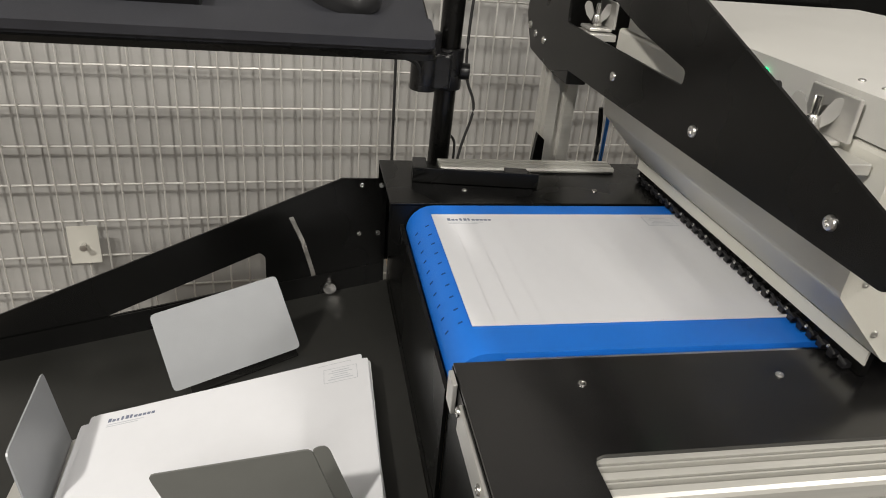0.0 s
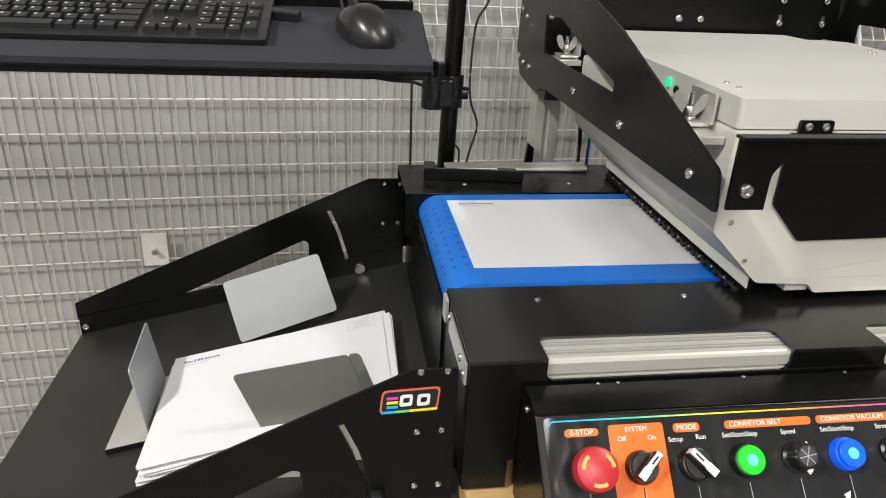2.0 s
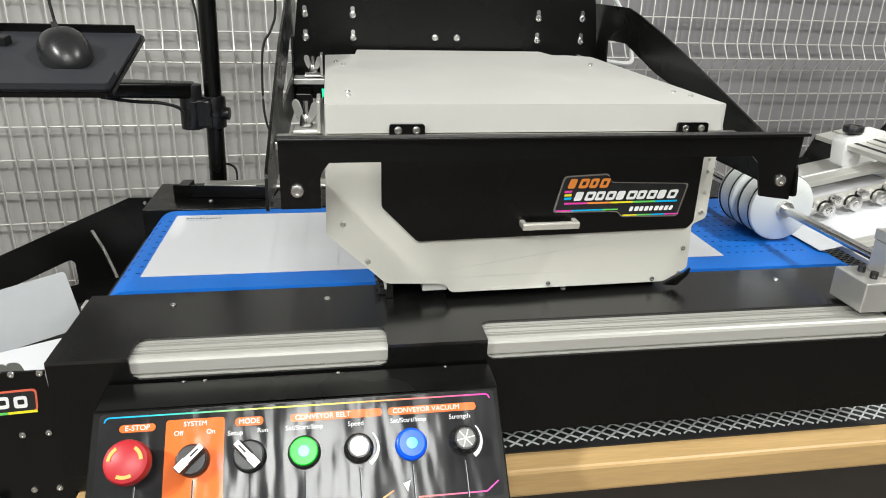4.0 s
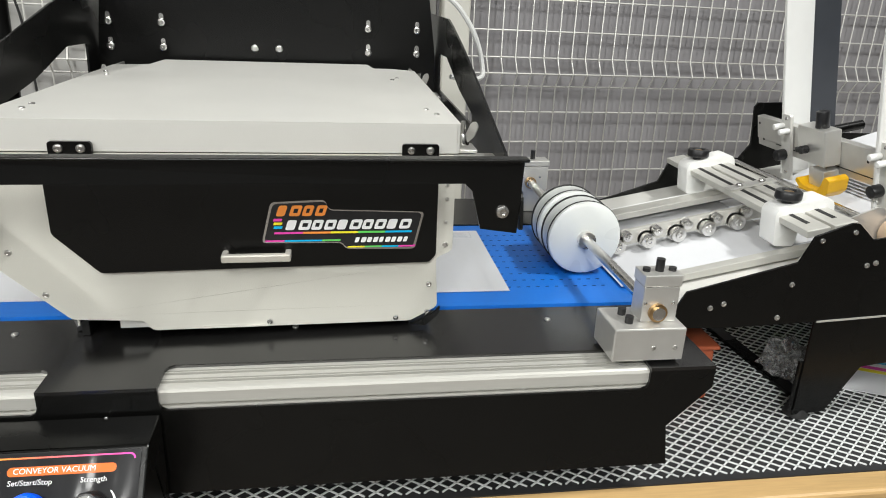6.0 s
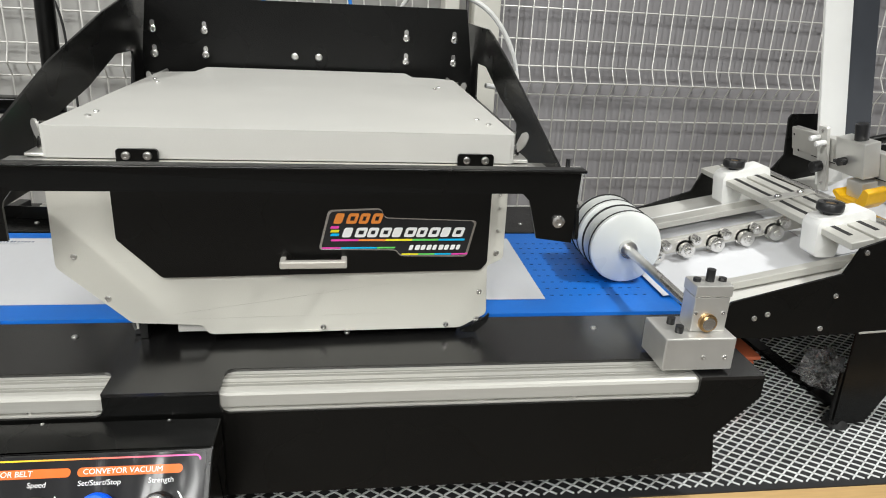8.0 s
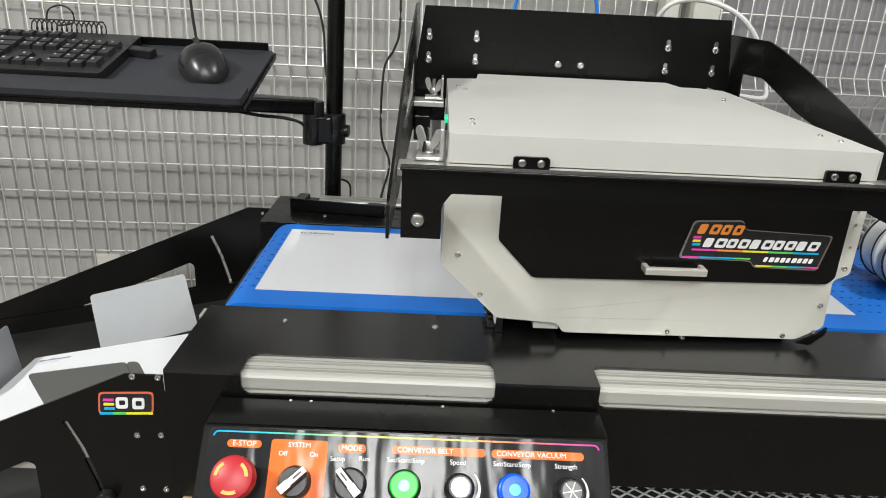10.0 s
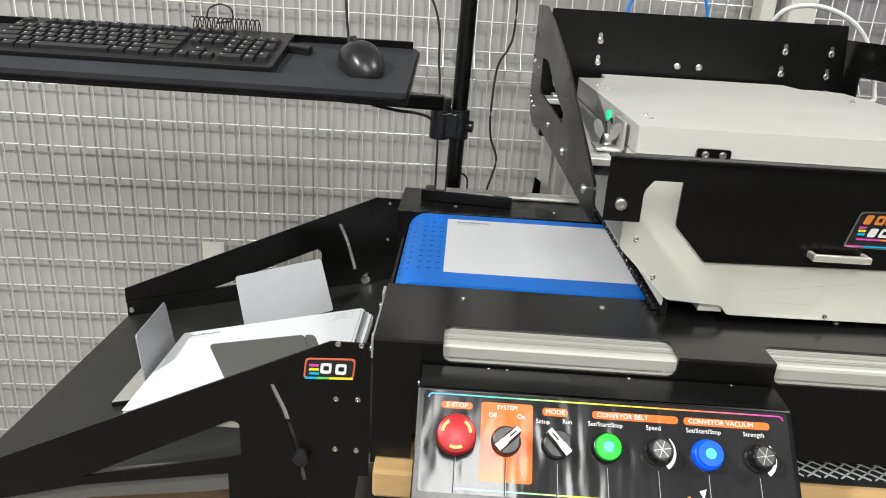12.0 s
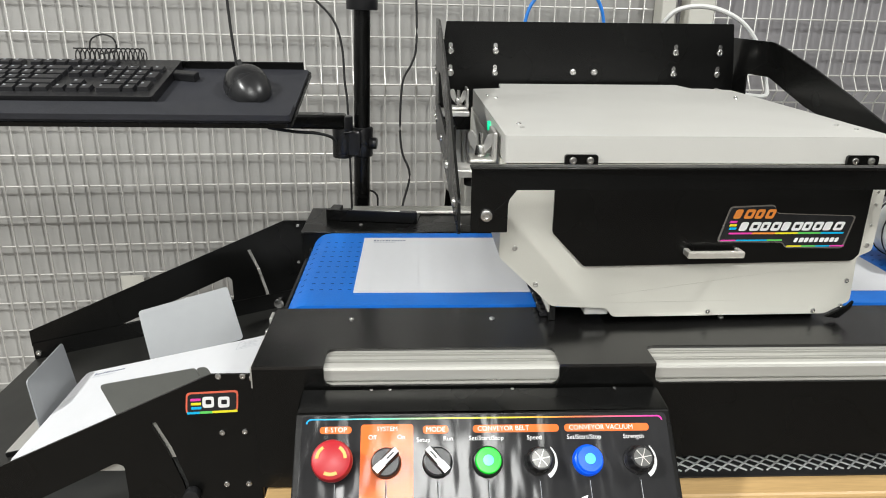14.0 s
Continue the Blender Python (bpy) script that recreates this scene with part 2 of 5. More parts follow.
def tube(points, r, seg=8, smooth_steps=6):
    """A bent round rod along points (Catmull-Rom)."""
    P = [Vector(p) for p in points]
    line = []
    for i in range(len(P) - 1):
        p0, p1, p2, p3 = P[max(i - 1, 0)], P[i], P[i + 1], P[min(i + 2, len(P) - 1)]
        for k in range(smooth_steps):
            t = k / smooth_steps
            line.append(0.5 * ((2 * p1) + (p2 - p0) * t + (2 * p0 - 5 * p1 + 4 * p2 - p3) * t * t + (3 * p1 - p0 - 3 * p2 + p3) * t ** 3))
    line.append(P[-1])
    bm = bmesh.new()
    rings = []
    for i, p in enumerate(line):
        d = (line[min(i + 1, len(line) - 1)] - line[max(i - 1, 0)]).normalized()
        q = d.to_track_quat("Z", "Y")
        rings.append([bm.verts.new(p + q @ Vector((r * math.cos(2 * math.pi * j / seg), r * math.sin(2 * math.pi * j / seg), 0))) for j in range(seg)])
    for a, b in zip(rings, rings[1:]):
        for j in range(seg):
            bm.faces.new((a[j], a[(j + 1) % seg], b[(j + 1) % seg], b[j]))
    bm.faces.new(rings[0][::-1])
    bm.faces.new(rings[-1])
    return bm


def text_mesh(words, size, m, parent, material, name="lettering", align="CENTER"):
    cu = bpy.data.curves.new("words", "FONT")
    cu.body, cu.size, cu.align_x, cu.align_y, cu.extrude = words, size, align, "CENTER", 0.0001
    cu.resolution_u = 3
    tmp = bpy.data.objects.new("words", cu)
    scene.collection.objects.link(tmp)
    dg = bpy.context.evaluated_depsgraph_get()
    me = bpy.data.meshes.new_from_object(tmp.evaluated_get(dg))
    bm = bmesh.new()
    bm.from_mesh(me)
    bpy.data.objects.remove(tmp)
    bpy.data.meshes.remove(me)
    bpy.data.curves.remove(cu)
    bm.transform(m)
    return part(name, bm, material, parent)


def screw(parent, p, n, r=0.0045, material=None, name="screw"):
    """A button-head socket screw at p, its head towards n."""
    q = Vector(n).to_track_quat("Z", "Y").to_matrix().to_4x4()
    h = r * 0.55
    prof = [(r, 0), (r, h * 0.35), (r * 0.86, h * 0.8), (r * 0.6, h), (r * 0.45, h), (r * 0.42, h * 0.45), (0.0, h * 0.4)]
    bm = lathe(prof, 14)
    bm.transform(Matrix.Translation(p) @ q)
    return part(name, bm, material or STEEL, parent, smooth=True)


# ---------- the hall ----------
def hall():
    tagged(part("floor", box(-4, 4.5, -5, 1.5, -0.05, 0), FLOORM), "dark brown hall floor", "floor", kind="structure")
    tagged(part("ceiling", box(-4, 4.5, -5, 1.5, 3.6, 3.65), CEILM), "grey hall ceiling", "ceiling", kind="structure")
    tagged(part("wall_north", box(-4, 4.5, 1.4, 1.5, 0, 3.6), WALLM), "grey plain hall wall behind the mesh panels", "wall", kind="structure")
    tagged(part("wall_south", box(-4, 4.5, -5.1, -5, 0, 3.6), WALLM), "grey plain hall wall", "wall", kind="structure")
    tagged(part("wall_west", box(-4.1, -4, -5.1, 1.5, 0, 3.6), WALLM), "grey plain hall wall", "wall", kind="structure")
    tagged(part("wall_east", box(4.5, 4.6, -5.1, 1.5, 0, 3.6), WALLM), "grey plain hall wall", "wall", kind="structure")


WALL_Y, WALL_SLOPE = 0.965, 0.095
WALL_A = math.degrees(math.atan(WALL_SLOPE))


def wall_y(x):
    return WALL_Y + WALL_SLOPE * x


def wire_panel(x0, x1, rows, crest, slope):
    """A welded wire panel along the wall: its level wires at the given heights, folded forwards at the crest."""
    fence = thing("wire_panel", (0, 0, 0), "zinc-coated welded wire mesh panel with a folded ridge, before pale boards", "wire panel", "wall panels", m=pose(0, WALL_Y, 0, 0, 0, WALL_A))
    fold = {crest - 1: 0.0, crest: 0.022, crest + 1: 0.0}
    pts = [(0, 0.06)]
    for i, z in enumerate(rows):
        if i in fold:
            pts.append((-fold[i], z))
    pts.append((0, 2.0))
    ux, rings = bmesh.new(), []
    for y, z in pts:
        rings.append([ux.verts.new((0.0018 * math.cos(math.pi * j / 4), y + 0.0018 * math.sin(math.pi * j / 4), z)) for j in range(8)])
    for lo, hi in zip(rings, rings[1:]):
        for j in range(8):
            ux.faces.new((lo[j], lo[(j + 1) % 8], hi[(j + 1) % 8], hi[j]))
    up = part("upright_wire", ux, WIRE, fence, local=True, smooth=True)
    n = int((x1 - x0) / 0.0376)
    for i in range(n + 1):
        ob = up if i == 0 else new("upright_wire", up.data)
        ob.parent = fence
        x = x0 + i * 0.0376
        ob.matrix_basis = pose(x, -0.004, slope * x)
    lv = None
    for i, z in enumerate(rows):
        dy = -fold.get(i, 0.0)
        if lv is None:
            lv = part("level_wire", cyl((x0 - 0.01, 0, 0), (x1 + 0.01, 0, 0), 0.0022, seg=8), WIRE, fence, local=True, smooth=True)
            ob = lv
        else:
            ob = new("level_wire", lv.data)
            ob.parent = fence
        ob.matrix_basis = pose(0, dy, z, 0, math.degrees(math.atan(-slope)), 0)


def mesh_wall():
    low = [1.007 - 0.075 * i for i in range(12, 0, -1)]
    wire_panel(-1.80, 0.66, low + [1.007, 1.082, 1.149, 1.178, 1.217, 1.286, 1.362, 1.437, 1.512, 1.587, 1.662, 1.737, 1.812], 15, -0.0095)
    low = [1.072 - 0.077 * i for i in range(12, 0, -1)]
    wire_panel(0.83, 2.6, low + [1.072, 1.137, 1.170, 1.207, 1.271, 1.345, 1.42, 1.496, 1.572, 1.648, 1.724, 1.8], 14, -0.0095)
    for x0, x1, mt, words in ((-2.4, 0.742, BACKING, "pale grey wall boards behind the wire mesh"), (0.744, 3.2, BOARDGREY, "violet-grey wall boards behind the wire mesh")):
        board = part("backing_board", box(x0, x1, 0.021, 0.033, 0.0, 2.4), mt, local=True)
        board.matrix_world = pose(0, WALL_Y, 0, 0, 0, WALL_A)
        tagged(board, words, "wall board", kind="structure")
    for x0, x1 in ((0.675, 0.71), (0.745, 0.81)):
        po = thing("fence_post", (0, 0, 0), "cream painted square post between the wire panels", "post", "fence posts", m=pose((x0 + x1) / 2, wall_y((x0 + x1) / 2) - 0.005, 0, 0, 0, WALL_A))
        w = (x1 - x0) / 2
        part("post_body", box(-w, w, -0.03, 0.022, 0, 2.0, 0.004), CREAM, po, local=True)
        part("post_cap", box(-w - 0.002, w + 0.002, -0.032, 0.032, 2.0, 2.01, 0.003), BLACKP, po, local=True)
    cy = wall_y(-0.63) - 0.012
    card = thing("tag_card", (-0.634, cy, 0.67), "cream card pinned to the wire mesh", "card", m=pose(-0.634, cy, 0.67, 0, 0, WALL_A))
    part("card", plate(rounded(-0.027, 0.027, -0.041, 0.039, 0.002), [], "y", -0.002, -0.0008), CREAM, card, local=True)
    part("pin", cyl((0, -0.002, 0), (0, -0.014, -0.002), 0.0045, seg=12), STEEL, card, smooth=True, local=True)
    part("pin_head", cyl((0, -0.014, -0.002), (0, -0.0165, -0.0025), 0.007, seg=14, bev=0.0008), STEEL, card, smooth=True, local=True)


# ---------- bench ----------
TOP = 0.845


def bench():
    t = thing("work_bench", (0.9, 0.35, 0.0), "pale varnished wooden bench top on black legs", "table")
    part("bench_top", box(-0.0905, 1.95, -0.138, 0.80, TOP - 0.036, TOP, 0.004), WOOD, t)
    for x in (-0.04, 1.85):
        for y in (-0.05, 0.72):
            part("leg", box(x - 0.025, x + 0.025, y - 0.025, y + 0.025, 0, TOP - 0.036, 0.003), BLACK, t)
    mesh_thing("bench_mat", box(-0.02, 1.9, -0.106, 0.78, TOP, TOP + 0.002), MATBLACK, "black mat on the bench under the mesh", "mat")
    bm = bmesh.new()
    x0, x1, y0, y1, z0 = 0.0, 1.88, -0.097, 0.75, TOP + 0.0022
    s, k = 0.0195, 0.78

    def strip(p, q, w=0.00085, h=0.0014):
        d = (Vector(q) - Vector(p)).normalized()
        n = Vector((-d.y, d.x, 0)) * w
        a, b = Vector(p), Vector(q)
        lo = [bm.verts.new(v) for v in (a - n, a + n, b + n, b - n)]
        hi = [bm.verts.new(v + Vector((0, 0, h))) for v in (a - n, a + n, b + n, b - n)]
        bm.faces.new(hi)
        for i in range(4):
            bm.faces.new((lo[i], lo[(i + 1) % 4], hi[(i + 1) % 4], hi[i]))
    for sgn in (1, -1):
        c = -2.0
        while c < 3.0:
            ya, d = c, sgn * k * (x1 - x0)
            t0, t1 = sorted(((y0 - ya) / d, (y1 - ya) / d))
            ta, tb = max(0, t0), min(1, t1)
            if tb > ta:
                strip((x0 + (x1 - x0) * ta, ya + d * ta, z0), (x0 + (x1 - x0) * tb, ya + d * tb, z0))
            c += s * k
    mesh_thing("expanded_mesh", bm, MATWIRE, "grey expanded metal mesh lying on the black mat", "mesh mat", kind="stuff")
    cb = thing("cardboard_box", (-0.3, 0.1, 0.0), "brown cardboard carton standing under the tray", "box")
    part("box_body", box(-0.5, -0.17, -0.12, 0.3, 0.0, 0.66, 0.003), CARD, cb)
    part("box_flap", box(-0.5, -0.17, -0.12, 0.09, 0.661, 0.664, 0.001), CARD, cb)
    part("tape_strip", box(-0.5, -0.17, 0.075, 0.105, 0.6645, 0.665), INKPALE, cb)


# ---------- conveyor ----------
YF, YB = -0.115, 0.489


def extrusion(name, x0, x1, y0, y1, z0, z1, at_label):
    """A T-slot rail, profile in y,z, with grooves on its top and front."""
    h = z1 - z0
    prof = [(y0 + 0.002, z0), (y0, z0 + 0.002), (y0, z0 + h * 0.22), (y0 + 0.004, z0 + h * 0.25), (y0 + 0.004, z0 + h * 0.34), (y0, z0 + h * 0.37), (y0, z1 - 0.004), (y0 + 0.0012, z1 - 0.0012), (y0 + 0.004, z1)]
    w = y1 - y0
    for k, gw in ((0.3, 0.0022), (0.42, 0.0012), (0.66, 0.0022), (0.78, 0.0012)):
        yy = y0 + w * k
        prof += [(yy - gw, z1), (yy - gw * 0.9, z1 - 0.011), (yy + gw * 0.9, z1 - 0.011), (yy + gw, z1)]
    prof += [(y1, z1), (y1, z0)]
    r = thing(name, ((x0 + x1) / 2, (y0 + y1) / 2, z0), at_label, "rail")
    part("rail_body", plate(prof, [], "x", x0, x1), ALU, r)
    for k in (0.72, 0.93):
        screw(r, (x0 + (x1 - x0) * k, y0 + 0.004, z0 + h * 0.295), (0, -1, 0), 0.0026)
    for xe, n in ((x0, -1), (x1, 1)):
        part("end_cap", plate([(y0 + 0.003, z0 + 0.003), (y0 + 0.003, z1 - 0.006), (y1 - 0.003, z1 - 0.006), (y1 - 0.003, z0 + 0.003)], [], "x", xe, xe + n * 0.0012), BLACKP, r)
    return r


def conveyor():
    c = thing("conveyor", (0.39, 0.19, 0.85), "black steel conveyor frame with flat side covers", "conveyor")
    # front cover with two cut-outs for the rails, folded over the front
    out = [(-0.095, 0.033), (-0.095, YF), (-0.02, YF), (-0.02, -0.083), (-0.0175, -0.077), (-0.0115, -0.0745), (0.2225, -0.0745), (0.2285, -0.077), (0.231, -0.083), (0.231, YF), (0.335, YF), (0.335, -0.082), (0.3375, -0.076), (0.3435, -0.0735), (0.8035, -0.0735), (0.8095, -0.076), (0.812, -0.082), (0.812, YF), (0.882, YF), (0.882, 0.033)]
    part("front_cover", plate(out, [], "z", 0.9965, 1.0), COVER, c)
    face = [(-0.095, 0.9965), (-0.095, 0.8485), (-0.05, 0.8485), (-0.05, 0.882), (0.845, 0.882), (0.838, 0.93), (0.882, 0.975), (0.882, 0.9965), (0.812, 0.9965), (0.812, 0.9835), (0.8098, 0.978), (0.8045, 0.9755), (0.3425, 0.9755), (0.3372, 0.978), (0.335, 0.9835), (0.335, 0.9965), (0.231, 0.9965), (0.231, 0.9835), (0.2288, 0.978), (0.2235, 0.9755), (-0.0125, 0.9755), (-0.0178, 0.978), (-0.02, 0.9835), (-0.02, 0.9965)]
    part("front_panel", plate(face, [], "y", YF, YF + 0.0035), BLACK, c)
    part("front_inner", box(-0.09, 0.83, -0.06, 0.03, 0.86, 0.974), BLACK, c)
    part("inner_lip", box(-0.09, 0.86, 0.0335, 0.036, 0.93, 0.995), BLACK, c)
    part("end_plate", box(-0.0985, -0.0955, -0.109, -0.01, 0.9705, 0.9945, 0.001), BLOCK, c, "bare metal end plate")
    part("end_panel", box(-0.0955, -0.0925, YF + 0.004, 0.034, 0.8488, 0.9962), BLACK, c)
    part("end_guard", box(-0.0992, -0.0955, 0.0345, 0.455, 0.8488, 0.972), BLACK, c)
    part("end_sill", box(-0.0995, -0.0925, -0.084, 0.456, 0.815, 0.8484), BLACK, c)
    part("end_bracket", box(-0.1, -0.096, 0.007, 0.026, 0.971, 0.999, 0.001), BLOCK, c)
    part("back_cover", box(-0.113, 0.9, 0.3445, YB, 0.9965, 1.0, 0.001), BLACK, c)
    part("back_panel", box(-0.113, 0.9, YB - 0.004, YB, 0.85, 0.9965), BLACK, c)
    part("back_edge", box(-0.113, 0.9, 0.3445, 0.348, 0.93, 0.9965), BLACK, c)
    part("under_tray", box(-0.06, 0.86, 0.04, 0.34, 0.90, 0.93), BLACK, c)
    for x in (0.0, 0.7):
        part("foot", box(x, x + 0.1, 0.0, 0.44, TOP + 0.0038, 0.9), BLACK, c)
    for x, y in ((0, 0), (0.17, 0), (0.736, 0), (0.453, 0), (-0.016, 0.384), (0.156, 0.385), (0.74, 0.385)):
        screw(c, (x, y, 1.0), (0, 0, 1), 0.0035)
    for y, z in ((-0.084, 0.986), (-0.102, 0.98), (-0.013, 0.99)):
        screw(c, (-0.0985, y, z), (-1, 0, 0), 0.0042)
    # belt: a closed band round two rollers
    b = thing("conveyor_belt", (0.39, 0.19, 0.95), "blue perforated conveyor belt stretched over rollers", "conveyor belt")
    prof = []
    xl, xr, zc, r = -0.062, 0.862, 0.9675, 0.031
    for i in range(13):
        a = radians(90 + 180 * i / 12)
        prof.append((xl + r * math.cos(a), zc + r * math.sin(a)))
    for i in range(13):
        a = radians(-90 + 180 * i / 12)
        prof.append((xr + r * math.cos(a), zc + r * math.sin(a)))
    part("band", plate(prof, [], "y", 0.0455, 0.341), BLUE, b, smooth=True)
    hb = []
    for i in range(73):
        for j in range(10):
            x, y = -0.061 + i * 0.0125, 0.097 + j * 0.0217
            hb.append(plate([(x - 0.0024, y - 0.0008), (x + 0.0018, y - 0.0011), (x + 0.0026, y), (x + 0.0018, y + 0.0011), (x - 0.0024, y + 0.0008)], [], "z", 0.9984, 0.9988))
    for j in range(10):
        y = 0.097 + j * 0.0217
        for a in (118, 146):
            q = radians(a)
            hb.append(box(-0.0022, 0.0022, -0.0009, 0.0009, -0.0001, 0.0003, m=Matrix.Translation((xl + r * math.cos(q), y, zc + r * math.sin(q))) @ Matrix.Rotation(radians(90 - a), 4, "Y")))
    tagged(part("perforations", join(*hb), HOLE, b), kind="stuff")
    for x in (xl, xr):
        part("roller", cyl((x, 0.034, zc), (x, 0.3445, zc), 0.02, seg=24), STEEL, b, smooth=True)
    part("belt_edge_guide", box(-0.05, 0.86, 0.0385, 0.042, 0.985, 0.9955), STEEL, b)
    extrusion("slotted_rail", -0.028, 0.239, -0.1112, -0.0715, 0.9715, 0.9962, "short silver slotted aluminium rail let into the black cover")
    extrusion("slotted_rail", 0.327, 0.82, -0.1112, -0.0705, 0.9715, 0.9962, "long silver slotted aluminium rail let into the black cover")
    extrusion("slotted_rail", -0.036, 0.207, 0.446, 0.476, 1.0002, 1.008, "flat silver rail on the rear conveyor cover")
    h = thing("folded_bracket", (0.0, 0.43, 1.0), "black folded steel bracket lying on the rear cover", "bracket", m=pose(0.003, 0.432, 1.0, 0, 0, -7))
    part("base_strip", box(-0.078, 0.082, -0.03, 0.024, 0.0004, 0.003, 0.0008), BLACK, h, local=True)
    part("front_flange", box(-0.078, 0.082, -0.032, -0.029, 0.0004, 0.02, 0.0008), BLACK, h, local=True)
    part("latch", box(0.045, 0.075, 0.0, 0.02, 0.003, 0.008, 0.001), BLACKP, h, local=True)
    part("end_tab", box(-0.078, -0.06, -0.03, 0.024, 0.003, 0.014, 0.001), BLACKP, h, local=True)


# ---------- print head ----------
def ring_bolt(parent, p, n, r):
    return screw(parent, p, n, r, STEEL, "bolt")


def wing_clamp(x, y, z, side):
    """A bracket with a wing nut beside the head."""
    w = thing("wing_clamp", (x, y, z), "silver angle bracket with a wing nut beside the printer head", "clamp", "head clamps")
    s = side
    part("angle_foot", box(min(x, x + s * 0.03), max(x, x + s * 0.03), y - 0.018, y + 0.018, z - 0.004, z, 0.0015), BLOCK, w)
    part("angle_back", box(min(x, x + s * 0.004), max(x, x + s * 0.004), y - 0.026, y + 0.026, z, z + 0.032, 0.001), BLOCK, w)
    cx = x + s * 0.016
    part("stud", cyl((cx, y, z), (cx, y, z + 0.028), 0.003, seg=10), STEEL, w, smooth=True)
    part("nut", cyl((cx, y, z + 0.001), (cx, y, z + 0.014), 0.0075, 0.0055, seg=16, bev=0.001), STEEL, w, smooth=True)
    for k in (-1, 1):
        bm = plate(soften([(0.004, 0.003), (0.014, 0.012), (0.0185, 0.023), (0.0155, 0.029), (0.010, 0.0275), (0.004, 0.014)], 0.003), [], "y", -0.0014, 0.0014)
        for v in bm.verts:
            v.co.x *= k
        bm.transform(Matrix.Translation((cx, y, z)) @ Matrix.Rotation(radians(-38), 4, "Z"))
        part("wing", bm, BLOCK, w)
    return w


def head():
    h = thing("printer_head", (0.39, 0.2, 1.03), "off-white sheet metal printer head box with a flat lid", "printer")
    body = [(0.174, 1.196), (0.172, 1.089), (0.236, 1.027), (0.302, 1.023), (0.31, 1.012), (0.574, 1.012), (0.603, 1.028), (0.6, 1.085), (0.617, 1.093), (0.617, 1.196)]
    part("body", bevel(plate(soften(body, 0.004, 2), [], "y", -0.026, 0.44), 0.0008, 1), CREAM, h)
    lid = [(0.1745, -0.024), (0.621, -0.024), (0.621, 0.43), (0.585, 0.45), (0.558, 0.45), (0.55, 0.505), (0.228, 0.505), (0.222, 0.435), (0.1745, 0.42)]
    lb = plate(soften(lid, 0.004, 2), [], "z", 1.1975, 1.2275)
    part("lid", bevel(lb, 0.0025, 2, [e for e in lb.edges if abs(e.verts[0].co.z - 1.2275) < 1e-5 and abs(e.verts[1].co.z - 1.2275) < 1e-5 and len(e.link_faces) == 2 and abs(e.calc_face_angle(0)) > 0.5]), LIDM, h, "pale grey painted lid")
    for x in (0.258, 0.58):
        p = part("hinge", plate(rounded(x - 0.0185, x + 0.0185, 1.189, 1.2078, 0.003), [], "y", -0.0295, -0.0255), BLACK, h, "black hinge plate")
        for k in (-0.0095, 0.0095):
            screw(p, (x + k, -0.0295, 1.2015), (0, -1, 0), 0.0042)
    for x, y in ((0.2, 0.03), (0.2, 0.055), (0.2, 0.30), (0.19, 0.33), (0.595, 0.06), (0.603, 0.03), (0.585, 0.33), (0.577, 0.31)):
        screw(h, (x, y, 1.2275), (0, 0, 1), 0.003)
    for x, z in ((0.19, 1.1), (0.216, 1.055), (0.426, 1.0175), (0.558, 1.0165), (0.593, 1.055), (0.592, 1.022), (0.609, 1.1), (0.609, 1.125), (0.609, 1.15), (0.609, 1.165)):
        screw(h, (x, -0.0262, z), (0, -1, 0), 0.0032 if z < 1.12 else 0.0018)
    part("seam_strip", box(0.36, 0.425, -0.0275, -0.0262, 1.0125, 1.0145), CREAM, h)
    part("lower_tab", box(0.278, 0.306, -0.02, 0.0, 1.013, 1.0225), LIDM, h)
    part("skirt", box(0.31, 0.575, 0.0, 0.42, 1.0055, 1.012), BLACK, h, "black rubber skirt under the head")
    part("corner_guard", plate(soften([(0.573, 1.009), (0.598, 1.021), (0.606, 1.03), (0.604, 1.02), (0.59, 1.007)], 0.002), [], "y", -0.03, -0.0265), BLACK, h)
    # left side: indicator, louvre and dark chain under the edge
    part("indicator", cyl((0.1745, 0.135, 1.2125), (0.171, 0.135, 1.2125), 0.006, seg=18), LED, h, "small green glowing indicator", smooth=True)
    part("socket", cyl((0.1745, 0.113, 1.208), (0.172, 0.113, 1.208), 0.0045, seg=16), BLACKP, h)
    cb = []
    rn = random.Random(3)
    for i in range(30):
        y = 0.0 + i * 0.0142
        cb.append(cyl((0.231, y, 1.006), (0.2275 + rn.uniform(-0.002, 0.002), y + 0.006, 1.0115), 0.0017, seg=6))
        cb.append(box(0.229, 0.237, y, y + 0.007, 1.002, 1.007))
    part("drag_chain", join(*cb), BLACKP, h, "black jagged brush chain below the head")
    part("lower_lip", box(0.2352, 0.2372, -0.012, 0.435, 1.0135, 1.0272), CREAM, h)
    part("chain_backing", box(0.2375, 0.245, -0.01, 0.43, 1.0015, 1.025), BLACK, h)
    for i in range(14):
        screw(h, (0.2275, 0.02 + i * 0.03, 1.011), (-1, 0, 0.3), 0.0018)
    # handle
    f = thing("gantry", (0.39, -0.1, 1.14), "black powder-coated steel gantry holding the printer head", "gantry")
    hb = part("handle", box(0.3846, 0.4512, -0.047, -0.0405, 1.0918, 1.1002, 0.0018), CHROME, h, "chrome pull handle")
    for x in (0.3846, 0.4452):
        part("handle_leg", box(x, x + 0.006, -0.0415, -0.0295, 1.0922, 1.0998, 0.0015), CHROME, hb)
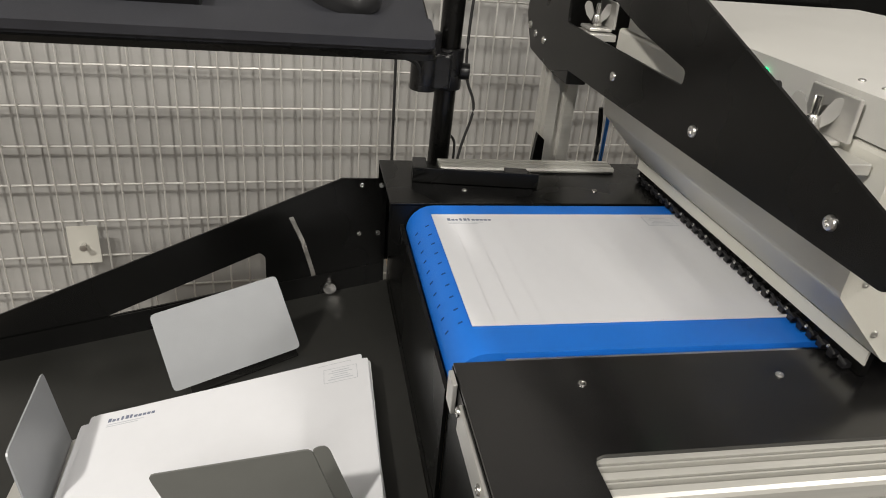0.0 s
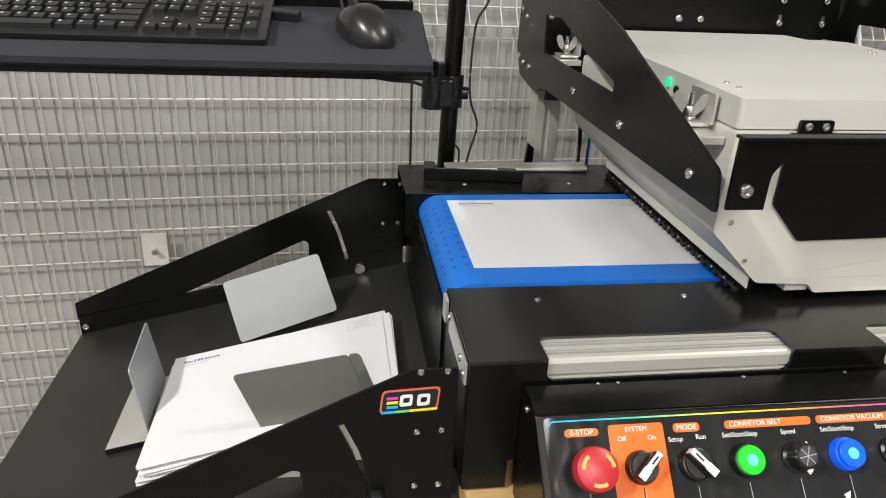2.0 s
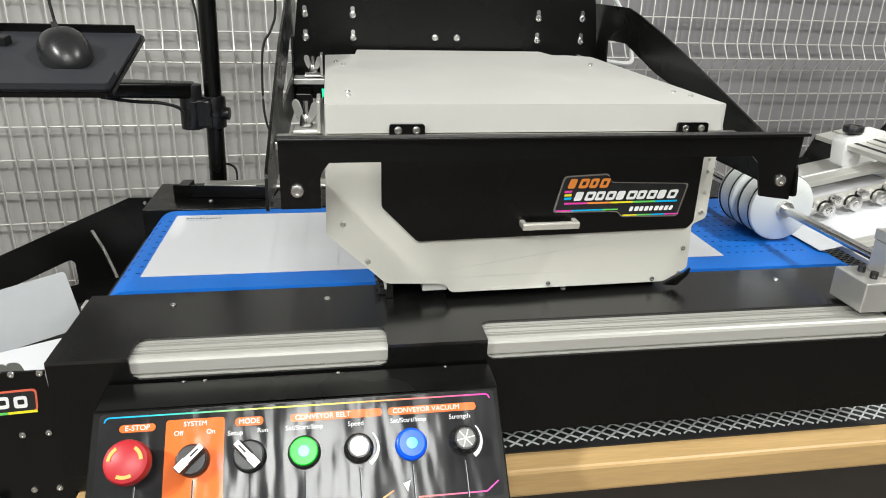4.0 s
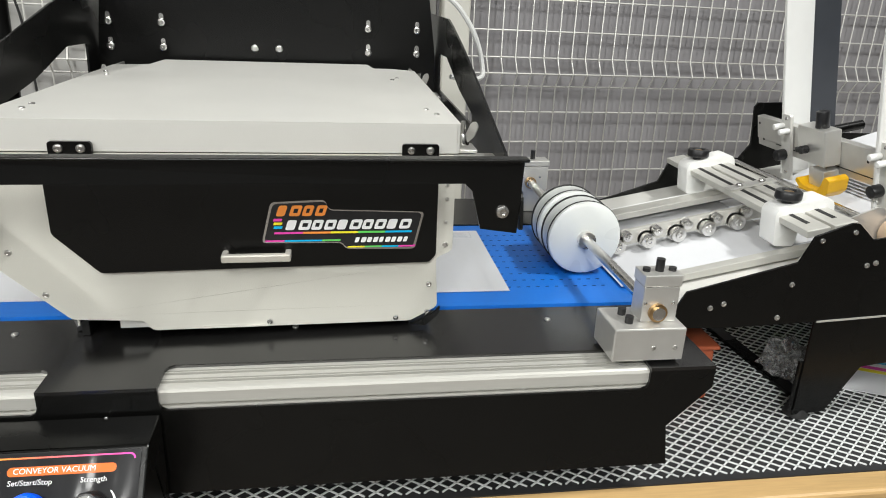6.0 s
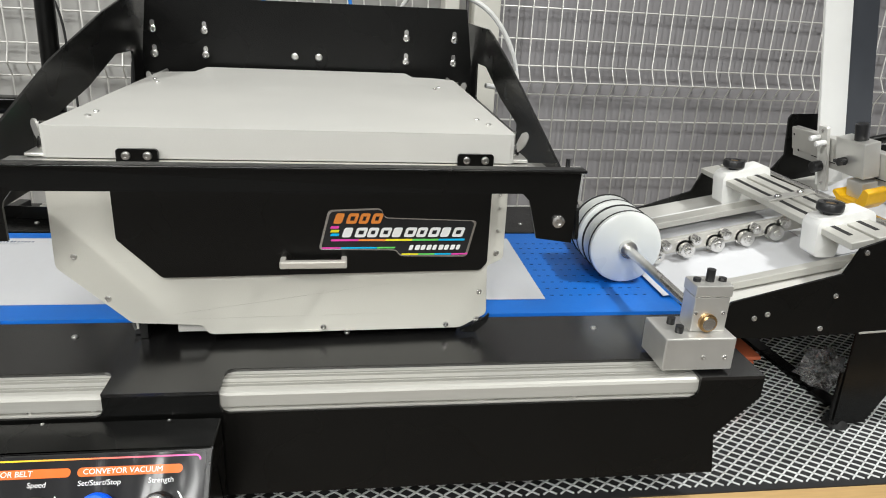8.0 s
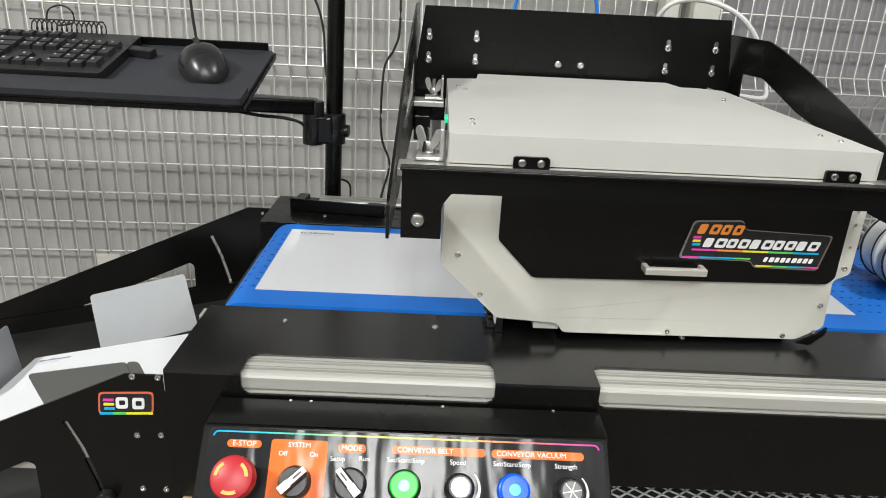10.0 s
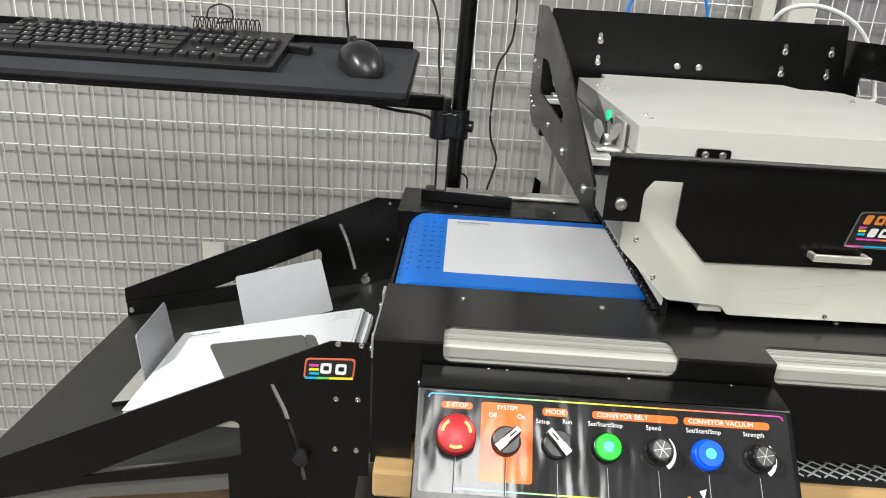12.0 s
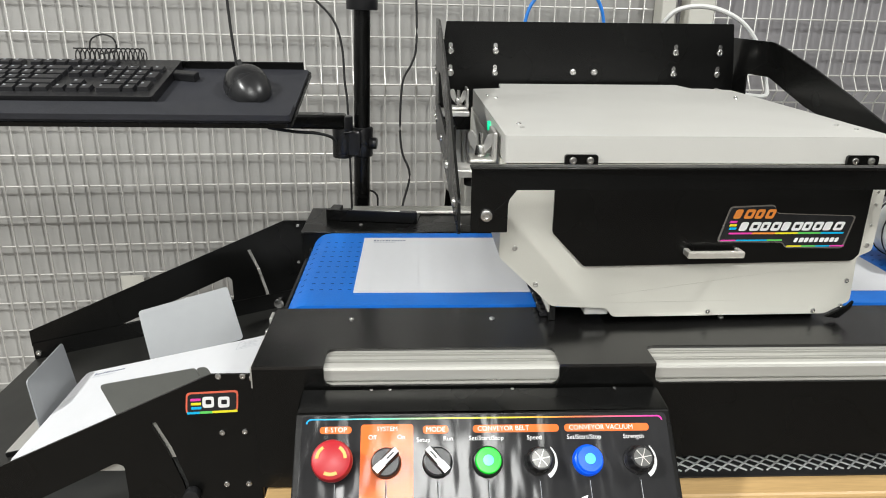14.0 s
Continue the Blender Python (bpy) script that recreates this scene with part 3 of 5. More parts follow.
    fp = [(0.1325, 1.2085), (0.1325, 1.143), (0.1695, 1.143), (0.1695, 1.172), (0.171, 1.178), (0.178, 1.187), (0.613, 1.187), (0.6205, 1.18), (0.63, 1.143), (0.6655, 1.138), (0.6685, 1.2085)]
    part("front_plate", plate(fp, [], "y", -0.1015, -0.098), BLACK, f)
    cp = soften([(0.231, 1.195), (0.231, 1.119), (0.270, 1.078), (0.592, 1.082), (0.599, 1.09), (0.599, 1.195)], 0.003)
    part("front_shield", plate(cp, [], "y", -0.030, -0.0268), BLACK, h, "black painted front shield")
    part("top_lip", box(0.131, 0.6715, -0.109, -0.094, 1.2085, 1.2115, 0.001), BLACK, f)
    ring_bolt(f, (0.148, -0.1015, 1.161), (0, -1, 0), 0.0068)
    ring_bolt(f, (0.65, -0.1015, 1.16), (0, -1, 0), 0.0068)
    arm = soften([(-0.108, 1.142), (-0.101, 1.176), (-0.03, 1.197), (0.16, 1.252), (0.26, 1.279), (0.36, 1.302), (0.40, 1.309), (0.64, 1.309), (0.655, 1.178), (0.62, 1.132), (0.52, 1.122), (0.455, 1.1385)], 0.006)
    hole = soften([(0.166, 1.192), (0.478, 1.193), (0.483, 1.251), (0.398, 1.253), (0.272, 1.222), (0.166, 1.206)], 0.006)
    near_arm = soften([(-0.108, 1.142), (-0.1, 1.179), (0.163, 1.266), (0.36, 1.312), (0.5, 1.336), (0.64, 1.336), (0.655, 1.178), (0.62, 1.132), (0.52, 1.122), (0.455, 1.1385)], 0.006)
    for x, outline in ((0.1205, near_arm), (0.6685, arm)):
        a = part("side_arm", plate(outline, [hole], "x", x - 0.0015, x + 0.0015), BLACK, f)
        sx = -1 if x < 0.3 else 1
        for y, z in ((0.311, 1.165), (0.131, 1.162), (-0.051, 1.161), (0.56, 1.155), (0.6, 1.157), (0.63, 1.164), (0.6, 1.235), (0.63, 1.245)):
            screw(a, (x + sx * 0.0015, y, z), (sx, 0, 0), 0.0055)
    part("back_plate", plate(soften([(0.122, 1.14), (0.667, 1.14), (0.667, 1.24), (0.655, 1.333), (0.134, 1.333), (0.122, 1.24)], 0.002), [], "y", 0.533, 0.537), BLACK, f)
    for x in (0.142, 0.223, 0.553, 0.635):
        for z in (1.244, 1.2825):
            sl = part("slot", plate(rounded(x - 0.0035, x + 0.0035, z - 0.004, z + 0.014, 0.0034), [], "y", 0.5318, 0.5328), STEEL, f)
            screw(f, (x, 0.5315, z), (0, -1, 0), 0.0065)
    for x in (0.367, 0.406):
        screw(f, (x, 0.533, 1.246), (0, -1, 0), 0.0065)
    part("arm_block", box(0.123, 0.15, 0.46, 0.53, 1.118, 1.16, 0.002), BLACK, f)
    # head hangers between frame and box
    for y in (0.038, 0.47):
        wing_clamp(0.17, y, 1.192, -1)
        wing_clamp(0.618, y, 1.192, 1)
    for x0, x1 in ((0.1225, 0.1715), (0.6175, 0.667)):
        part("cross_bar", box(x0, x1, -0.012, 0.03, 1.178, 1.1865, 0.001), BLOCK, f)
        part("cross_bar", box(x0, x1, 0.44, 0.49, 1.178, 1.1865, 0.001), BLOCK, f)
        part("damper", cyl(((x0 + x1) / 2, 0.012, 1.165), ((x0 + x1) / 2, 0.012, 1.178), 0.014, seg=20), RUBBER, f, smooth=True)
    head_badge()
    skew(("printer_head", "gantry", "head_badge", "wing_clamp"))


def skew(names):
    """The head hangs a little askew: its front swings back towards the feeder."""
    for ob in [o for o in scene.objects if o.type == "MESH"]:
        top = ob
        while top.parent:
            top = top.parent
        if top.name.split(".")[0] not in names:
            continue
        m = where(ob)
        inv = m.inverted()
        for v in ob.data.vertices:
            p = m @ v.co
            k = max(0.0, p.x - 0.16) * min(1, max(0, (0.53 - p.y) / 0.53))
            v.co = inv @ (p + Vector((0.0073, 0.041, -0.008)) * k)


def head_badge():
    mv = Matrix(((1.1225, 0, 0, 0.253 - 1.1225 * 0.253), (0, 1, 0, 0.0715), (0, 0, 1.1225, 1.356 - 1.1225 * 1.356), (0, 0, 0, 1)))
    b = thing("head_badge", (0.5, -0.03, 1.12), "glossy black badge with a rainbow edge and lettered strips", "badge")
    y = -0.102

    def lay(pts, mt, d, name, holes=()):
        return part(name, moved(plate(pts, list(holes), "y", y - d, y - d + 0.0004), mv), mt, b)
    out = [(0.404, 1.134), (0.413, 1.172), (0.46, 1.174), (0.463, 1.165), (0.549, 1.162), (0.541, 1.126), (0.478, 1.127), (0.474, 1.133)]
    inner = [(p[0] + (0.475 - p[0]) * 0.03, p[1] + (1.15 - p[1]) * 0.075) for p in out]
    lay(soften(out, 0.004), STEEL, 0.0006, "badge_edge")
    lay(soften(inner, 0.004), STICKER, 0.0011, "badge_face")

    def run(x, z, n, w, hgt, gap, mt):
        for i in range(n):
            xx = x + i * (w + gap)
            sk = hgt * 0.34
            ww = w if n == 1 else w * (0.8, 1.0, 0.9, 0.95)[i % 4]
            o = [(xx, z), (xx + sk, z + hgt), (xx + ww + sk, z + hgt), (xx + ww, z)]
            hollow = []
            if hgt > 0.007 and ww > 0.007 and i % 4 != 0:
                q = hgt * 0.29
                hollow = [[(xx + q + sk * 0.3, z + q), (xx + q + sk * 0.7, z + hgt - q), (xx + ww + sk * 0.7 - q, z + hgt - q), (xx + ww + sk * 0.3 - q, z + q)]]
            lay(soften(o, hgt * 0.2, 2), mt, 0.0015, "bar", hollow)
    run(0.417, 1.1592, 4, 0.0095, 0.0098, 0.0016, RAIN[3])
    run(0.4245, 1.1462, 10, 0.0100, 0.0092, 0.0012, WHITE)
    for i, mt in enumerate((RAIN[4], RAIN[2], RAIN[0])):
        run(0.4145, 1.1545 - i * 0.0035, 1, 0.0075, 0.0024, 0, mt)
    for i in range(5):
        run(0.415 + i * 0.0245, 1.1425, 1, 0.0245, 0.0018, 0, (RAIN[4], RAIN[3], RAIN[2], RAIN[1], RAIN[0])[i])
    run(0.4855, 1.1335, 9, 0.0043, 0.0048, 0.0012, WHITE)
    for i in range(4):
        run(0.479 + i * 0.0155, 1.1285, 1, 0.0155, 0.0014, 0, (RAIN[2], RAIN[1], RAIN[0], RAIN[4])[i])
    for i in range(4):
        run(0.407 + i * 0.0165, 1.1352, 1, 0.0165, 0.0014, 0, (RAIN[4], RAIN[0], RAIN[0], RAIN[1])[i])


# ---------- control box ----------
def control_box():
    m = pose(0, -0.160, 0.9715, 46, 0, 0)
    c = thing("control_box", (0.146, -0.16, 0.86), "black sloping control box with a glossy labelled panel", "control panel")
    L = 0.112
    # folded shell in y,z
    d = Vector((-math.cos(radians(46)), -math.sin(radians(46))))
    e = Vector((-0.160, 0.9715)) + d * L
    prof = [(-0.118, 0.974), (-0.160, 0.9715), (e.x, e.y), (e.x, e.y - 0.05), (-0.118, e.y - 0.05)]
    part("shell", bevel(plate(prof, [], "x", -0.0425, 0.3365), 0.0015, 2), BLACK, c)
    pn = part("panel_sticker", moved(plate(rounded(-0.036, 0.331, -0.1015, -0.003, 0.004), [], "z", 0.0003, 0.0008), m), STICKER, c, "glossy black printed panel sheet")

    def on(pts, mt, h, name, parent=pn):
        return part(name, moved(plate(pts, [], "z", h, h + 0.0003), m), mt, parent)
    # rainbow line along the top with turned-down corners, and the end of the lower one
    def arc(cx, cy, a0, a1, r, w=0.0014, n=6):
        o = [(cx + r * math.cos(radians(a0 + (a1 - a0) * i / n)), cy + r * math.sin(radians(a0 + (a1 - a0) * i / n))) for i in range(n + 1)]
        return o + [(cx + (p[0] - cx) * (r - w) / r, cy + (p[1] - cy) * (r - w) / r) for p in o[::-1]]
    on([(-0.027, -0.0071), (0.322, -0.0071), (0.322, -0.0057), (-0.027, -0.0057)], RAINBOW, 0.0009, "colour_line")
    on(arc(-0.027, -0.0107, 90, 180, 0.005), RAINBOW, 0.0009, "colour_line")
    on(arc(0.322, -0.0107, 0, 90, 0.005), RAINBOW, 0.0009, "colour_line")
    on([(0.25, -0.0975), (0.315, -0.0975), (0.315, -0.0962), (0.25, -0.0962)], RAINBOW, 0.0009, "colour_line")
    on([(0.315, -0.0975), (0.3272, -0.0885), (0.3262, -0.0878), (0.3145, -0.0962)], RAINBOW, 0.0009, "colour_line")
    on([(0.0, -0.0975), (0.215, -0.0975), (0.228, -0.09), (0.227, -0.089), (0.2145, -0.0962), (0.0, -0.0962)], RAINBOW, 0.0009, "colour_line")
    on(rounded(0.0225, 0.0745, -0.0885, -0.0118, 0.003), ORANGE, 0.0009, "orange_field")
    for x0, x1, words, sz, z0, z1 in ((-0.018, 0.0135, "E-STOP", 0.0068, -0.0205, -0.0135), (0.084, 0.1095, "MODE", 0.0068, -0.0215, -0.0135), (0.134, 0.2205, "CONVEYOR BELT", 0.0066, -0.021, -0.0135), (0.226, 0.312, "CONVEYOR VACUUM", 0.0066, -0.021, -0.0135)):
        on(rounded(x0, x1, z0, z1, 0.0034), ORANGE, 0.0009, "orange_tag")
        left = words.startswith("CONV")
        text_mesh(words, sz, m @ pose(x0 + 0.0045 if left else (x0 + x1) / 2, (z0 + z1) / 2, 0.0015), pn, WHITE, "word", "LEFT" if left else "CENTER")
    text_mesh("SYSTEM", 0.0062, m @ pose(0.0485, -0.0165, 0.0015), pn, WHITE, "word")
    for words, x, y in (("Off", 0.034, -0.0245), ("On", 0.0625, -0.0245), ("Setup", 0.0845, -0.0275), ("Run", 0.109, -0.0265), ("Set/Start/Stop", 0.147, -0.0265), ("Speed", 0.195, -0.0265), ("Set/Start/Stop", 0.245, -0.0265), ("Strength", 0.295, -0.0265)):
        text_mesh(words, 0.0062, m @ pose(x, y, 0.0015), pn, WHITE, "word")
    V = -0.0495
    for x in (-0.002, 0.048, 0.098, 0.147, 0.197, 0.246, 0.296):
        dx = 0.0 if x < 0.05 else 0.0006
        on([(x - 0.0005, -0.066), (x + 0.0005, -0.066), (x + 0.0005 + dx, -0.1012), (x - 0.0005 + dx, -0.1012)], RUBBER, 0.0013, "sheet_slit")
        # pale line beside each slit: the highlight on its edge, as colour
        on([(x + 0.0007, -0.068), (x + 0.0011, -0.068), (x + 0.0013 + dx, -0.1008), (x + 0.0007 + dx, -0.1008)], INKPALE, 0.0013, "curled_edge")
    on([(0.2365, -0.084), (0.2435, -0.0815), (0.2405, -0.0915)], WHITE, 0.0013, "curled_edge")

    def control(x, name, label):
        return thing(name, (0, 0, 0), label, "control", m=m @ pose(x, V, 0.0012))

    def cpart(nm, bm, mt, own, label="", smooth=True):
        return part(nm, bm, mt, own, label, smooth, True)
    # emergency stop
    k = control(-0.002, "emergency_stop", "red mushroom emergency stop button with amber arrows")
    cpart("collar", lathe([(0.0145, 0), (0.0145, 0.006), (0.0125, 0.009), (0.0105, 0.022), (0, 0.022)]), BLACKP, k)
    cpart("mushroom", lathe([(0.012, 0.016), (0.0185, 0.017), (0.0195, 0.02), (0.0192, 0.027), (0.0178, 0.0305), (0.0135, 0.0325), (0, 0.0332)], 40), RED, k)
    for a0 in (150, 30, 270):
        pts = []
        for i in range(9):
            a = radians(a0 - 26 + 52 * i / 8)
            pts.append((0.0148 * math.cos(a), 0.0148 * math.sin(a)))
        for i in range(9):
            a = radians(a0 + 26 - 52 * i / 8)
            pts.append((0.0118 * math.cos(a), 0.0118 * math.sin(a)))
        cpart("arrow_mark", plate(pts, [], "z", 0.0318, 0.0331), AMBER, k, smooth=False)
    # selector switches
    for x, turn in ((0.048, -46), (0.098, 42)):
        k = control(x, "selector_switch", "black rotary selector switch with a white pointer")
        cpart("base_ring", lathe([(0.0148, 0), (0.0148, 0.004), (0.0135, 0.0075), (0.0122, 0.008), (0.0122, 0.011), (0, 0.011)]), BLACKP, k)
        bm = box(-0.0044, 0.0044, -0.0145, 0.0145, 0.009, 0.0215, 0.0018)
        bm.transform(pose(0, 0, 0, 0, 0, turn))
        cpart("grip", bm, BLACKP, k)
        bm = box(-0.0028, 0.0028, -0.003, 0.0147, 0.0214, 0.0222)
        bm2 = box(-0.0028, 0.0028, 0.0142, 0.0149, 0.0125, 0.0222)
        b3 = box(-0.0036, 0.0036, -0.0135, -0.003, 0.0214, 0.022)
        cpart("pointer", moved(join(bm, bm2, b3), pose(0, 0, 0, 0, 0, turn)), WHITE, k, "white pointer", False)
        cpart("pointer_slot", moved(box(-0.0008, 0.0008, 0.002, 0.011, 0.0222, 0.0224), pose(0, 0, 0, 0, 0, turn)), BLACKP, k, smooth=False)
    for x, lens, core, nm in ((0.147, GREEN, GREENC, "green"), (0.246, BLUEB, BLUEC, "blue")):
        k = control(x, "push_button", "glowing %s push button in a black ring" % nm)
        cpart("ring", lathe([(0.015, 0), (0.015, 0.0045), (0.0138, 0.0085), (0.0128, 0.009), (0.0128, 0.006), (0, 0.006)]), BLACKP if nm == "green" else lens, k)
        cpart("lens", lathe([(0.0127, 0.006), (0.0127, 0.0125), (0.0118, 0.0135), (0, 0.0138)]), lens, k)
        cpart("lamp_core", lathe([(0.0052, 0.0137), (0.0048, 0.0141), (0, 0.0142)]), core, k)
    for x in (0.197, 0.296):
        k = control(x, "speed_knob", "black fluted knob with a spun silver top")
        bm = lathe([(0.0135, 0), (0.0138, 0.003), (0.0118, 0.005), (0.0112, 0.0175), (0.0102, 0.0185), (0, 0.0185)], 40)
        for i, v in enumerate(bm.verts):
            if 0.0045 < v.co.z < 0.018 and v.co.xy.length > 0.005:
                v.co.xy *= 1.035 if (i % 4) < 2 else 0.965
        cpart("grip", bm, BLACKP, k)
        cpart("silver_cap", lathe([(0.0088, 0.0185), (0.0086, 0.0192), (0, 0.0193)]), SPUN, k, "spun silver cap")
        # bright bars laid over the cap draw the glints of spun metal
        for a in range(0, 180, 60):
            cpart("glint_line", moved(box(-0.0087, 0.0087, -0.0004, 0.0004, 0.0193, 0.0194), pose(0, 0, 0, 0, 0, a + 10)), BLOCK, k, smooth=False)
        pts = []
        for i in range(13):
            a = radians(45 - 100 * i / 12)
            pts.append((0.0195 * math.cos(a), 0.0195 * math.sin(a)))
        for i in range(13):
            a = radians(-55 + 100 * i / 12)
            w = 0.0185 - 0.0032 * (1 - i / 12)
            pts.append((w * math.cos(a), w * math.sin(a)))
        cpart("scale_mark", plate(pts, [], "z", -0.0002, 0.0001), WHITE, k, "white scale arc", False)
    # bar handles of the leads in the sheet, below each control
    screw(c, (-0.0425, -0.135, 0.96), (-1, 0, 0), 0.0035)
    for x in (0.03, 0.05, 0.18, 0.29):
        screw(c, (x, -0.12, 0.9735), (0, 0, 1), 0.002)


# ---------- output tray ----------
def tz(x):
    """Height of the tray floor."""
    return 0.83 + 0.2255 * (x + 0.11)


TRAY_A = math.degrees(math.atan(0.2255))


def output_tray():
    t = thing("output_tray", (-0.37, 0.18, 0.75), "black steel delivery tray with a sloping floor and side plates", "paper tray")
    fl = [(-0.10, tz(-0.10)), (-0.652, tz(-0.652)), (-0.652, tz(-0.652) - 0.003), (-0.10, tz(-0.10) - 0.003)]
    part("floor_plate", plate(fl, [], "y", -0.086, 0.457), TRAYFLOOR, t)
    rear = [(-0.104, 0.985), (-0.163, 0.985), (-0.655, 0.766), (-0.655, 0.735), (-0.60, 0.727), (-0.47, 0.752), (-0.27, 0.79), (-0.27, 0.72), (-0.20, 0.69), (-0.125, 0.69), (-0.104, 0.80)]
    hole = soften([(-0.480, 0.779), (-0.272, 0.876), (-0.265, 0.87), (-0.265, 0.829)], 0.004)
    slot = [(-0.233, 0.928), (-0.227, 0.93), (-0.212, 0.893), (-0.199, 0.845), (-0.192, 0.80), (-0.198, 0.80), (-0.205, 0.845), (-0.218, 0.892)]
    part("rear_side", plate(rear, [hole, slot], "y", 0.4575, 0.4605), BLACK, t)
    bs = [(-0.1005, 0.978), (-0.146, 0.978), (-0.62, 0.756), (-0.62, 0.71), (-0.455, 0.757), (-0.27, 0.79), (-0.27, 0.69), (-0.125, 0.69), (-0.112, 0.80), (-0.1005, 0.80)]
    hole2 = soften([(-0.452, 0.769), (-0.262, 0.866), (-0.253, 0.862), (-0.253, 0.818)], 0.004)
    slot2 = [(-0.217, 0.918), (-0.211, 0.919), (-0.197, 0.886), (-0.184, 0.84), (-0.174, 0.785), (-0.180, 0.785), (-0.190, 0.84), (-0.203, 0.884)]
    part("front_side", plate(bs, [hole2, slot2], "y", -0.0915, -0.0885), BLACK, t)
    # flanges of the hinged floor
    for y0, y1 in ((-0.0875, -0.085), (0.4545, 0.4568)):
        part("floor_flange", plate([(-0.652, tz(-0.652) - 0.002), (-0.652, tz(-0.652) + 0.033), (-0.11, tz(-0.11) + 0.03 if y0 > 0 else tz(-0.11) + 0.005), (-0.11, tz(-0.11) - 0.03), (-0.3, tz(-0.3) - 0.03)], [], "y", y0, y1), BLACK if y0 > 0 else DARKSHEET, t)
    part("floor_rib", box(-0.285, -0.256, -0.0845, -0.07, 0.851, 0.862), ALU, t, "bare aluminium stiffener")
    for y, n in ((-0.0915, -1), (0.4575, -1)):
        for x, z in ((-0.137, 0.976), (-0.111, 0.976), (-0.139, 0.905), (-0.114, 0.906), (-0.14, 0.836), (-0.115, 0.836)):
            screw(t, (x, y, z), (0, n, 0), 0.0036)
    for y in (-0.0915, 0.4575):
        part("clamp_knob", cyl((-0.179, y, 0.825), (-0.179, y - 0.012, 0.825), 0.0095, seg=20, bev=0.0015), BLACKP if y < 0 else STEEL, t, smooth=True)
    screw(t, (-0.643, 0.4568 - 0.002, 0.722), (0, -1, 0), 0.006)
    part("slot_liner", box(-0.22, -0.175, -0.0868, -0.0866, 0.87, 0.925), ALU, t)
    part("slot_liner", box(-0.236, -0.19, 0.4575, 0.4577, 0.80, 0.802), ALU, t)
    # badge
    b = thing("tray_badge", (-0.147, -0.092, 0.945), "small black badge with a rainbow edge", "badge")

    def lay(pts, mt, d, name, holes=()):
        part(name, plate(pts, list(holes), "y", -0.0915 - d, -0.0915 - d + 0.0004), mt, b)
    o = [(-0.177, 0.929), (-0.174, 0.956), (-0.117, 0.959), (-0.1195, 0.932)]
    lay(soften(o, 0.005), mat("coral print", (0.72, 0.14, 0.08), 0.3), 0.0004, "badge_edge")
    for q in range(4):
        xa, xb = -0.175 + q * 0.0138, -0.175 + (q + 1) * 0.0138
        za, zb = 0.9292 + q * 0.0007, 0.9292 + (q + 1) * 0.0007
        lay([(xa, za), (xa, za + 0.0028), (xb, zb + 0.0028), (xb, zb)], (RAIN[0], RAIN[1], RAIN[2], RAIN[2])[q], 0.0012, "edge_line")
    lay(soften([(x + (-0.147 - x) * 0.07, z + (0.944 - z) * 0.16) for x, z in o], 0.004), STICKER, 0.0009, "badge_face")
    for i, mt in enumerate((RAIN[4], RAIN[2], RAIN[0])):
        lay([(-0.170, 0.9355 + i * 0.0052), (-0.1695, 0.9385 + i * 0.0052), (-0.1585, 0.9388 + i * 0.0052), (-0.159, 0.9358 + i * 0.0052)], (RAIN[0], RAIN[2], RAIN[4])[i], 0.0013, "bar")
    for x in (-0.1575, -0.1405):
        lay(soften([(x, 0.9375), (x + 0.001, 0.951), (x + 0.0135, 0.9515), (x + 0.0125, 0.938)], 0.003), WHITE, 0.0013, "bar", [soften([(x + 0.0036, 0.9415), (x + 0.0041, 0.9475), (x + 0.0105, 0.9478), (x + 0.01, 0.9418)], 0.0015)])


